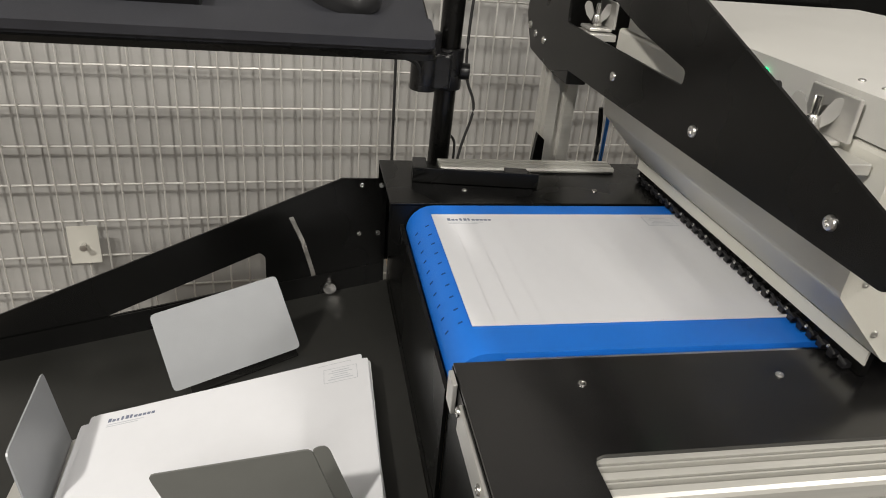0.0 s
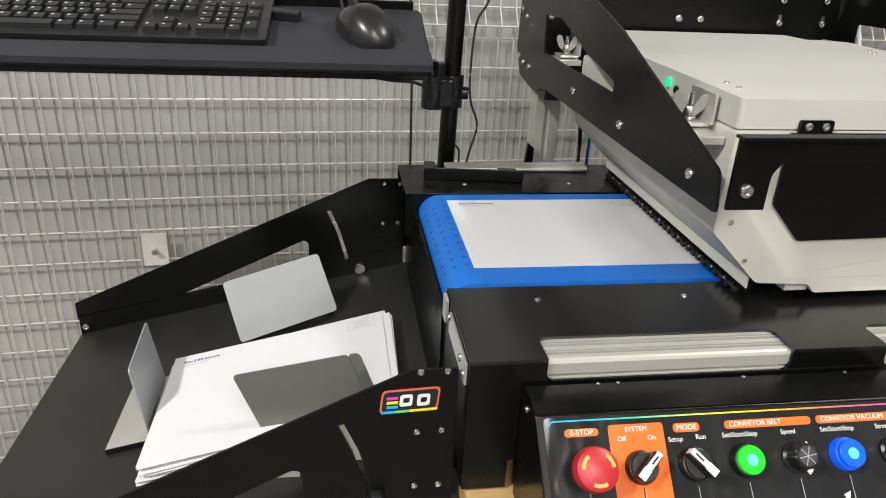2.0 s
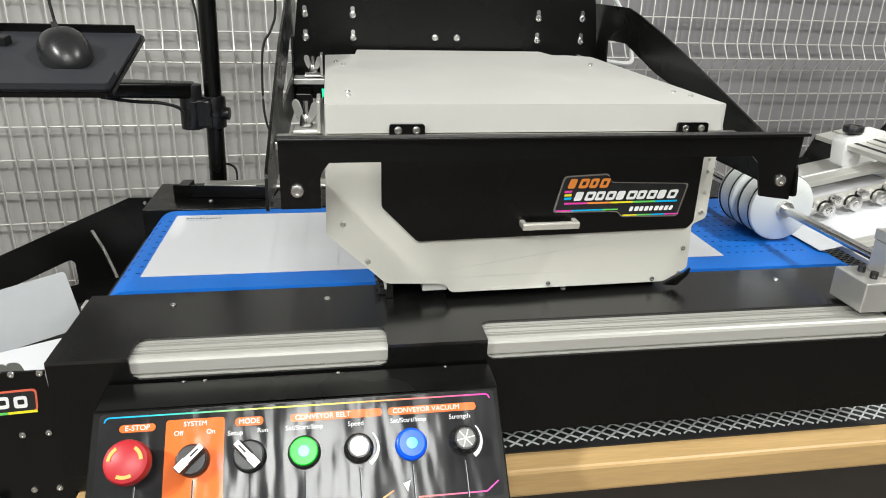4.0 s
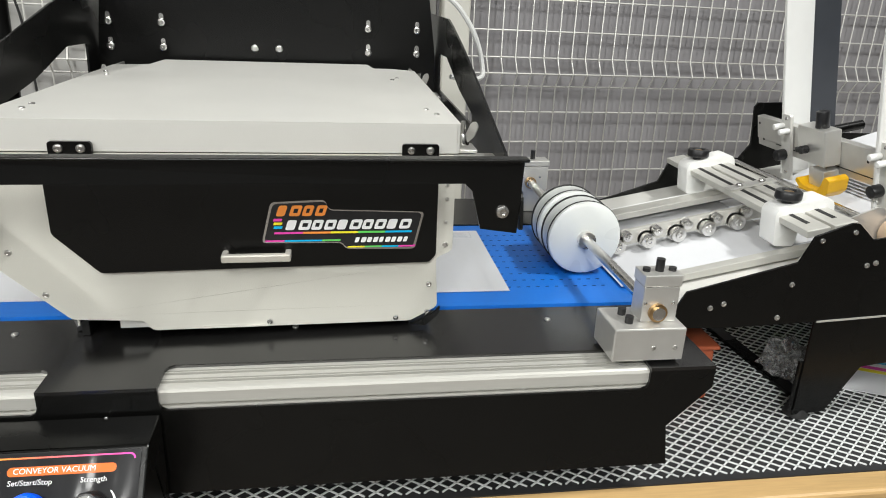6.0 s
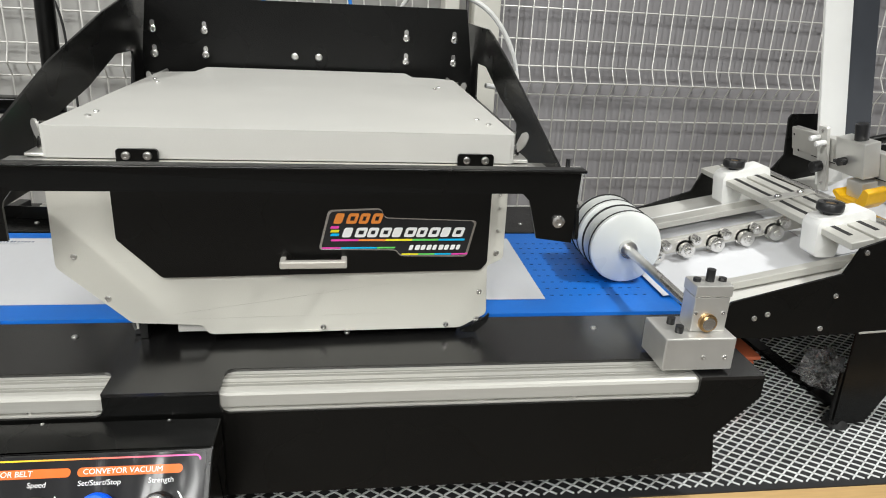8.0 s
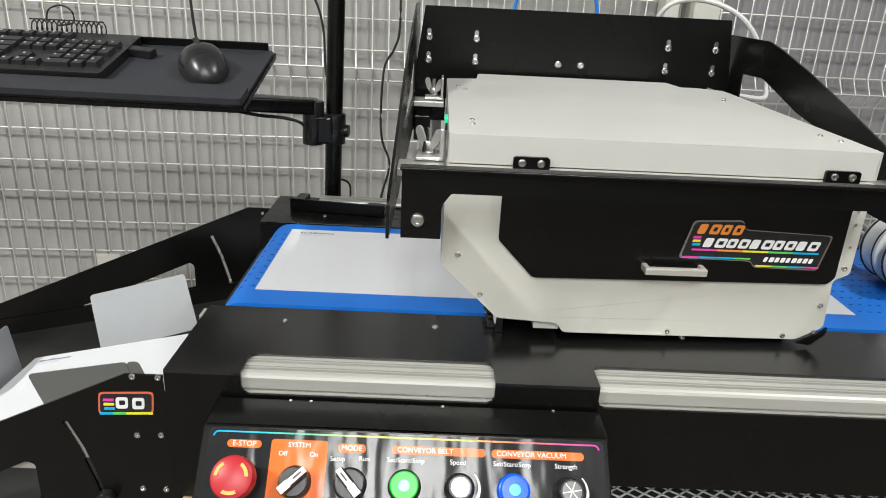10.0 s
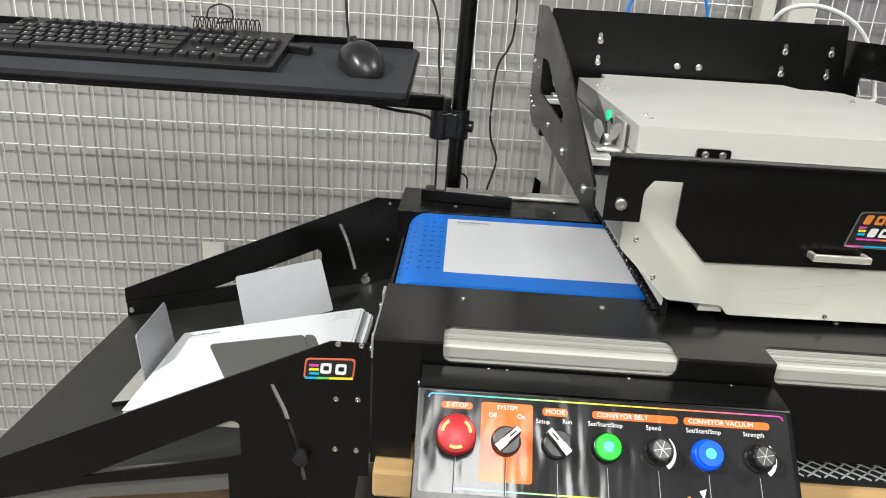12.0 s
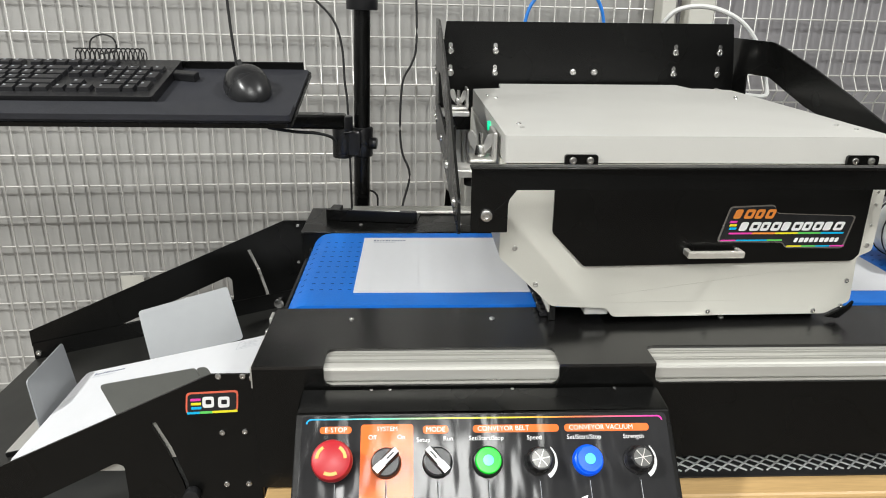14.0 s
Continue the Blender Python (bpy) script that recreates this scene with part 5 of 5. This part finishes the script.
def roller():
    w = thing("pressure_roller", (0, 0, 0), "white rubber pressure roller with black rings on a steel axle", "roller", m=pose(AX, AY, AZ))
    part("axle", cyl((0, -0.205, 0), (0, 0.31, 0), 0.0062, seg=20), STEEL, w, local=True, smooth=True)
    for y0 in (0.0, 0.052):
        part("disc", moved(lathe([(0.044, 0), (0.0485, 0.003), (0.0495, 0.0065), (0.0485, 0.01), (0.0485, 0.034), (0.0495, 0.037), (0.0485, 0.041), (0.044, 0.044)], 56), pose(0, y0 + 0.0, 0, -90, 0, 0)), FOAM, w, local=True, smooth=True)
        for yy in (0.0085, 0.0355):
            ring = tube([(0.0487 * math.cos(2 * math.pi * i / 40), y0 + yy, 0.0487 * math.sin(2 * math.pi * i / 40)) for i in range(41)], 0.0017, 6, 1)
            part("black_ring", ring, RUBBER, w, local=True, smooth=True)
    part("hub", cyl((0, -0.008, 0), (0, 0.0, 0), 0.0115, seg=24), STEEL, w, local=True, smooth=True)
    for sgn, yb in ((1, -0.078), (-1, 0.425)):
        b = thing("bearing_block", (AX, yb, 1.0), "milled aluminium bearing block holding the roller axle", "bearing", "roller bearings")
        if sgn > 0:
            part("base_block", box(0.772, 0.848, -0.106, -0.052, 1.0035, 1.0395, 0.0015), BLOCK, b)
            part("upright", box(0.804, 0.842, -0.09, -0.064, 1.0395, 1.078, 0.001), BLOCK, b)
            part("cap", box(0.803, 0.843, -0.091, -0.063, 1.0785, 1.091, 0.001), BLOCK, b)
            yf = -0.09
            for x, y in ((0.792, -0.07), (0.792, -0.09)):
                part("cap_screw", cyl((x, y, 1.0395), (x, y, 1.047), 0.0043, seg=14), BLACKP, b, smooth=True)
            for x in (0.809, 0.837):
                part("cap_screw", cyl((x, -0.077, 1.091), (x, -0.077, 1.0945), 0.004, seg=14), BLACKP, b, smooth=True)
            part("thumb_screw", cyl((0.823, -0.077, 1.091), (0.823, -0.077, 1.104), 0.0045, seg=14), BLACKP, b, smooth=True)
            for x, z in ((0.815, 1.018), (0.838, 1.018)):
                screw(b, (x, -0.106, z), (0, -1, 0), 0.0025)
        else:
            part("base_block", box(0.80, 0.85, 0.412, 0.44, 1.0002, 1.078, 0.001), BLOCK, b)
            part("cap", box(0.799, 0.851, 0.411, 0.441, 1.0785, 1.088, 0.001), BLOCK, b)
            part("thumb_screw", cyl((0.825, 0.426, 1.088), (0.825, 0.426, 1.103), 0.004, seg=14), BLACKP, b, smooth=True)
            yf = 0.412
        part("bush", cyl((AX, yf, AZ), (AX, yf - 0.004, AZ), 0.0098, seg=24), BRASS, b, "brass bush", smooth=True)
        part("bush_core", cyl((AX, yf - 0.004, AZ), (AX, yf - 0.006, AZ), 0.007, seg=18), STEEL, b, smooth=True)
        for x, z in ((AX - 0.014, AZ + 0.01), (AX + 0.016, AZ + 0.01)):
            screw(b, (x, yf, z), (0, -1, 0), 0.0022)
    return w


# ---------- feeder ----------
def bedz(x):
    return 1.006 + 0.2 * (x - 0.89)


BED_A = math.degrees(math.atan(0.2))


def feeder():
    f = thing("envelope_feeder", (1.15, 0.2, 0.85), "black-sided envelope feeder with a pale sloping bed", "feeder")
    side = [(0.884, 1.0), (0.901, 1.031), (1.035, 1.066), (1.049, 1.098), (1.094, 1.114), (1.102, 1.113), (1.125, 1.093), (1.164, 1.099), (1.6, 1.17), (1.6, 0.9), (1.215, 0.93), (1.154, 0.922), (1.118, 0.858), (1.075, 0.855), (1.074, 0.987), (1.06, 0.987), (0.95, 0.983), (0.896, 0.985)]
    s = part("near_side", plate(side, [], "y", -0.002, 0.001), BLACK, f)
    for x, z in ((1.022, 0.995), (1.032, 1.038), (1.058, 1.093), (1.098, 1.103), (1.124, 1.061), (1.135, 1.064), (0.933, 1.01), (0.949, 1.015)):
        screw(s, (x, -0.002, z), (0, -1, 0), 0.0035)
    far = [(0.886, 0.999), (0.97, 1.025), (1.05, 1.052), (1.068, 1.092), (1.193, 1.094), (1.211, 1.119), (1.205, 1.182), (1.21, 1.19), (1.30, 1.193), (1.31, 1.14), (1.6, 1.14), (1.6, 0.9), (0.9, 0.98)]
    part("stop_arm", cyl((1.3, 0.41, 1.135), (1.41, 0.41, 1.157), 0.008, seg=12), BLACK, f, smooth=True)
    part("side_seam", plate([(1.076, 0.989), (1.59, 1.019), (1.59, 1.017), (1.076, 0.9868)], [], "y", -0.0032, -0.0021), ALU, f, "bare metal seam")
    part("far_side", plate(far, [], "y", 0.416, 0.42), BLACK, f)
    for x in (1.088, 1.55):
        for y in (0.0, 0.4):
            part("foot", cyl((x, y + 0.01, TOP + 0.0038), (x, y + 0.01, TOP + 0.016), 0.016, 0.012, seg=18), RUBBER, f, smooth=True)
            part("leg", box(x - 0.018, x + 0.018, y, y + 0.004, TOP + 0.016, 0.93), BLACK, f)
    bed = plate([(0.893, bedz(0.893)), (1.6, bedz(1.6)), (1.6, bedz(1.6) - 0.006), (0.893, bedz(0.893) - 0.006)], [], "y", 0.0015, 0.4155)
    part("bed", bed, LIDM, f, "pale grey painted bed plate")
    def bar(x0, x1, y0, y1, h0, h1, mt, name, own, bev=0.001):
        mm = Matrix.Translation((x0, 0, bedz(x0))) @ Matrix.Rotation(-radians(BED_A), 4, "Y")
        L = (x1 - x0) / math.cos(radians(BED_A))
        return part(name, box(0, L, y0, y1, h0, h1, bev, m=mm), mt, own)
    g = thing("hold_down_rack", (1.0, 0.2, 1.04), "aluminium hold-down rack with small rollers over the bed", "roller rack")
    bar(0.885, 1.12, 0.185, 0.192, 0.012, 0.034, ALU, "roller_bar", g)
    bar(0.9, 1.16, 0.26, 0.285, 0.02, 0.03, ALU, "guide_bar", g)
    bar(0.90, 1.16, 0.295, 0.315, 0.006, 0.02, WHITEPL, "guide_bar", g)
    bar(0.89, 1.16, 0.06, 0.075, 0.004, 0.014, ALU, "guide_bar", g)
    for i in range(5):
        for x, up, r in ((0.887 + i * 0.0434, 0.0165, 0.0105), (0.8985 + i * 0.0434, 0.029, 0.0068)):
            zz = bedz(x) + up
            wh = part("idler_wheel", cyl((x, 0.172, zz), (x, 0.185, zz), r, seg=20, bev=0.001), STEEL, g, smooth=True)
            screw(wh, (x, 0.172, zz), (0, -1, 0), r * 0.55)
            part("washer", cyl((x, 0.185, zz), (x, 0.1868, zz), r * 1.15, seg=18), BLOCK, wh, smooth=True)
    bar(0.9, 1.09, 0.165, 0.205, -0.002, 0.0006, TEAL, "feed_strip", f)
    # cross rail with two white carriers and black knobs
    for x in (1.068, 1.102):
        mm = Matrix.Translation((x, 0.0, bedz(x) + 0.05)) @ Matrix.Rotation(-radians(BED_A), 4, "Y")
        rl = part("cross_rail", box(-0.015, 0.015, 0.018, 0.40, 0, 0.009, 0.001, m=mm), ALU, g)
        for y0, y1 in ((0.04, 0.08), (0.115, 0.19), (0.215, 0.325)):
            part("slot", box(-0.0028, 0.0028, y0, y1, 0.009, 0.0095, m=mm), RUBBER, rl)
    mm = Matrix.Translation((1.085, 0.2, bedz(1.085) + 0.0595)) @ Matrix.Rotation(-radians(BED_A), 4, "Y")
    jp = part("joint_plate", box(-0.035, 0.035, -0.008, 0.008, 0, 0.003, 0.0006, m=mm), BLOCK, g)
    for dx in (-0.017, 0.017):
        screw(jp, mm @ Vector((dx, 0, 0.003)), (0, 0, 1), 0.0055)
    for y in (0.095, 0.335):
        foot = [(1.051, 1.058), (1.046, 1.101), (1.052, 1.109), (1.113, 1.123), (1.123, 1.118), (1.127, 1.1), (1.083, 1.093), (1.08, 1.058)]
        part("carrier", bevel(plate(soften(foot, 0.005, 4), [], "y", y - 0.02, y + 0.012), 0.0015, 2), WHITEPL, g, "white plastic carrier", smooth=True)
        kn = part("black_knob", moved(lathe([(0.007, 0), (0.007, 0.006), (0.015, 0.007), (0.0165, 0.009), (0.0165, 0.017), (0.0155, 0.0185), (0.0095, 0.0188), (0.008, 0.0165), (0, 0.0165)], 28), Matrix.Translation((1.069, y - 0.004, 1.109))), BLACKP, g, "black thumb knob", smooth=True)
        part("knob_insert", cyl((1.069, y - 0.004, 1.1255), (1.069, y - 0.004, 1.1265), 0.006, seg=16), BRASS, kn, smooth=True)
    # side guide, thumb knob and roll at the magazine's mouth
    sg = thing("side_guide", (1.12, 0.035, 1.07), "bare aluminium side guide plate on the feeder bed", "guide")
    part("guide_plate", plate(soften([(1.06, 1.05), (1.1, 1.1), (1.155, 1.122), (1.165, 1.118), (1.17, 1.085), (1.12, 1.06)], 0.004), [], "y", 0.036, 0.039), BLOCK, sg)
    screw(sg, (1.105, 0.036, 1.094), (0, -1, 0), 0.004)
    part("black_knob", cyl((1.182, 0.03, 1.112), (1.182, 0.012, 1.112), 0.015, 0.0135, seg=22, bev=0.002), BLACKP, sg, "black knob", smooth=True)
    part("stem", cyl((1.182, 0.036, 1.112), (1.182, 0.03, 1.112), 0.005, seg=12), STEEL, sg, smooth=True)
    fr = thing("feed_roller", (1.2, 0.02, 1.09), "tan rubber feed roller at the magazine", "roller")
    part("tyre", cyl((1.178, 0.003, 1.09), (1.178, 0.034, 1.09), 0.021, seg=32, bev=0.003), mat("tan rubber", (0.55, 0.40, 0.28), 0.6, var=0.05), fr, smooth=True)
    part("shaft", cyl((1.178, 0.0012, 1.09), (1.178, 0.4, 1.09), 0.006, seg=16), STEEL, fr, smooth=True)
    # magazine posts and back gauge
    mg = thing("envelope_magazine", (1.25, 0.2, 1.08), "white upright magazine posts with an aluminium gauge bar", "magazine")
    for x0, y0, w in ((1.232, 0.345, 0.046), (1.207, 0.10, 0.026)):
        lean = Matrix.Translation((x0, y0, bedz(x0) + 0.01)) @ Matrix.Rotation(radians(-11), 4, "Y")
        part("post", box(0, w, 0, 0.006, 0, 0.55, 0.001, m=lean), WHITEPL, mg, "white plastic post")
        part("post_back", box(w + 0.001, w + 0.047, 0.004, 0.008, 0.06, 0.55, 0.001, m=lean), SLATE, mg, "dark slate-grey guide panel")
    bar_x = 1.206
    lean = Matrix.Translation((1.2, 0, 1.14)) @ Matrix.Rotation(radians(-12), 4, "Y") @ Matrix.Translation((-1.2, 0, -1.14))

    def lp(name, bm, mt, own, label="", smooth=False):
        return part(name, moved(bm, lean), mt, own, label, smooth)
    lp("gauge_bar", box(bar_x, bar_x + 0.012, 0.03, 0.395, 1.134, 1.172, 0.001), BLOCK, mg)
    lp("gauge_ledge", box(bar_x + 0.002, bar_x + 0.012, 0.03, 0.395, 1.122, 1.1335, 0.001), BLOCK, mg)
    # dark strip that paints the shade in the gap above the ledge
    lp("ledge_groove", box(bar_x - 0.0008, bar_x + 0.0022, 0.03, 0.34, 1.1335, 1.1345), RUBBER, mg)
    for y, z in ((0.388, 1.16), (0.376, 1.135), (0.235, 1.165), (0.13, 1.155), (0.06, 1.15)):
        lp("bore", cyl((bar_x - 0.0004, y, z), (bar_x + 0.001, y, z), 0.0022, seg=12), RUBBER, mg)
    for y in (0.293, 0.082):
        br = lp("post_bracket", plate(soften([(y, 1.085), (y, 1.19), (y + 0.02, 1.19), (y + 0.024, 1.155), (y + 0.02, 1.085)], 0.004), [], "x", 1.1995, 1.2045), LIDM, mg, "pale grey bracket plate")
        for dy, z in ((0.018, 1.172), (0.004, 1.166)):
            lp("white_stud", cyl((1.1995, y + dy, z), (1.183, y + dy, z), 0.0046, seg=14, bev=0.001), WHITEPL, br, "white plastic stud", smooth=True)
        lp("black_knob", cyl((1.1995, y + 0.014, 1.126), (1.184, y + 0.014, 1.126), 0.0088, seg=16, bev=0.0015), BLACKP, br, "black knob", smooth=True)
        for z in (1.184, 1.098):
            screw(br, lean @ Vector((1.1995, y + 0.01, z)), (-1, 0, 0), 0.003)
    lp("gauge_block", box(1.18, 1.2055, 0.183, 0.245, 1.138, 1.19, 0.0015), BLOCK, mg)
    lp("gauge_neck", cyl((1.193, 0.2, 1.132), (1.193, 0.2, 1.139), 0.004, seg=12), STEEL, mg)
    gf = lp("gauge_foot", box(1.18, 1.204, 0.183, 0.217, 1.106, 1.132, 0.0015), BLOCK, mg)
    screw(gf, lean @ Vector((1.192, 0.183, 1.118)), (0, -1, 0), 0.002)
    lp("black_knob", cyl((1.192, 0.206, 1.19), (1.192, 0.206, 1.214), 0.0095, 0.0088, seg=16, bev=0.001), BLACKP, mg, smooth=True)
    wk = lp("wing_knob", cyl((1.1795, 0.221, 1.158), (1.168, 0.221, 1.158), 0.006, seg=14, bev=0.001), BLACKP, mg, "black wing knob", smooth=True)
    lp("wing", box(1.168, 1.173, 0.209, 0.233, 1.1555, 1.1605, 0.001), BLACKP, wk)
    lp("stop_finger", bevel(plate(soften([(0.167, 1.131), (0.157, 1.127), (0.161, 1.108), (0.176, 1.096), (0.197, 1.092), (0.217, 1.096), (0.234, 1.109), (0.230, 1.115), (0.216, 1.1062), (0.183, 1.1062), (0.176, 1.115)], 0.003), [], "x", 1.17, 1.2), 0.001, 1), YELLOW, mg, "curved yellow polyurethane stop")
    # the sheet that bends down out of the magazine onto the bed
    bent = thing("envelope", (1.2, 0.2, bedz(1.2)), "white envelope bending down onto the feeder bed", "envelope", "waiting envelopes")
    cur = [(1.10 + 0.024 * i, bedz(1.10 + 0.024 * i) + 0.003 + 0.0011 * max(0, i - 3) ** 2) for i in range(9)]
    part("paper", plate(cur + [(x, z - ET) for x, z in cur[::-1]], [], "y", 0.10, 0.325), PAPER, bent, smooth=True)
    rnd = random.Random(9)
    base = Matrix.Translation((1.245, 0.075, bedz(1.245) + 0.012)) @ Matrix.Rotation(-radians(BED_A + 6), 4, "Y")
    e0 = thing("envelope", (0, 0, 0), "blank white envelope waiting in the feeder magazine", "envelope", "waiting envelopes", m=base)
    part("paper", plate(soften(sheet_outline(0, EL), 0.003), [], "z", 0, ET), PAPER, e0, local=True)
    for i in range(1, 14):
        copy_thing(e0, base @ pose(i * 0.0035, rnd.uniform(-0.002, 0.002), i * 0.003))


def bench_clutter():
    z = TOP + 0.0038
    o = thing("storage_bin", (0.95, 0.15, z), "rust-orange plastic bin behind the conveyor end", "bin")
    part("bin_wall", box(0.87, 0.985, 0.05, 0.16, z, 0.925, 0.006), ORANGEBOX, o)
    part("bin_rim", box(0.866, 0.989, 0.046, 0.164, 0.925, 0.931, 0.002), ORANGEBOX, o)
    fb = thing("flat_bar", (1.05, 0.1, z), "black flat bar lying across the mesh", "bar")
    part("bar", box(-0.16, 0.09, -0.011, 0.011, 0, 0.006, 0.001, m=pose(1.108, 0.14, z, 0, 0, -86)), BLACK, fb)
    bg = thing("plastic_bag", (1.12, 0.1, z), "crumpled clear plastic bag on the mesh", "bag")
    bm = bmesh.new()
    bmesh.ops.create_icosphere(bm, subdivisions=3, radius=0.024)
    for v in bm.verts:
        n = noise.noise(v.co * 90) * 0.02
        v.co = Vector((v.co.x * 1.1, v.co.y, max(v.co.z * 1.25, -0.02))) + v.co.normalized() * n
    lo = min(v.co.z for v in bm.verts)
    bm.transform(pose(1.125, 0.1, z - lo))
    part("film", bm, CLEAR, bg)
    pp = thing("printed_sheet", (1.3, 0.09, z), "sheet with coloured stripes lying on the mesh", "paper")
    mm = pose(1.31, 0.075, z + 0.0005, 0, 0, -27)
    part("sheet", box(-0.11, 0.11, -0.065, 0.065, 0, 0.001, m=mm), PAPER, pp)
    for i, mt in enumerate((RAIN[2], RAIN[4], PAPER, RAIN[0], BLACKP)):
        part("stripe", box(-0.11, 0.11, 0.0 + i * 0.011, 0.0095 + i * 0.011, 0.001, 0.0013, m=mm), mt, pp)


hall()
mesh_wall()
bench()
conveyor()
head()
control_box()
output_tray()
dividers()
PILE = stack()
RUNNING = moving_envelopes()
keyboard_tray()
pole()
cables()
ROLLER = roller()
feeder()
bench_clutter()


def motions():
    for k, e, strips in RUNNING:
        key_envelope(k, e, strips, PILE)
    w = V0 / 0.0505
    rows, t = [], 0.0
    while t < 14.001:
        rows.append((t, Matrix.Translation((AX, AY, AZ)) @ Matrix.Rotation(-w * t, 4, "Y")))
        t += 0.1
    walk(ROLLER, rows)


motions()
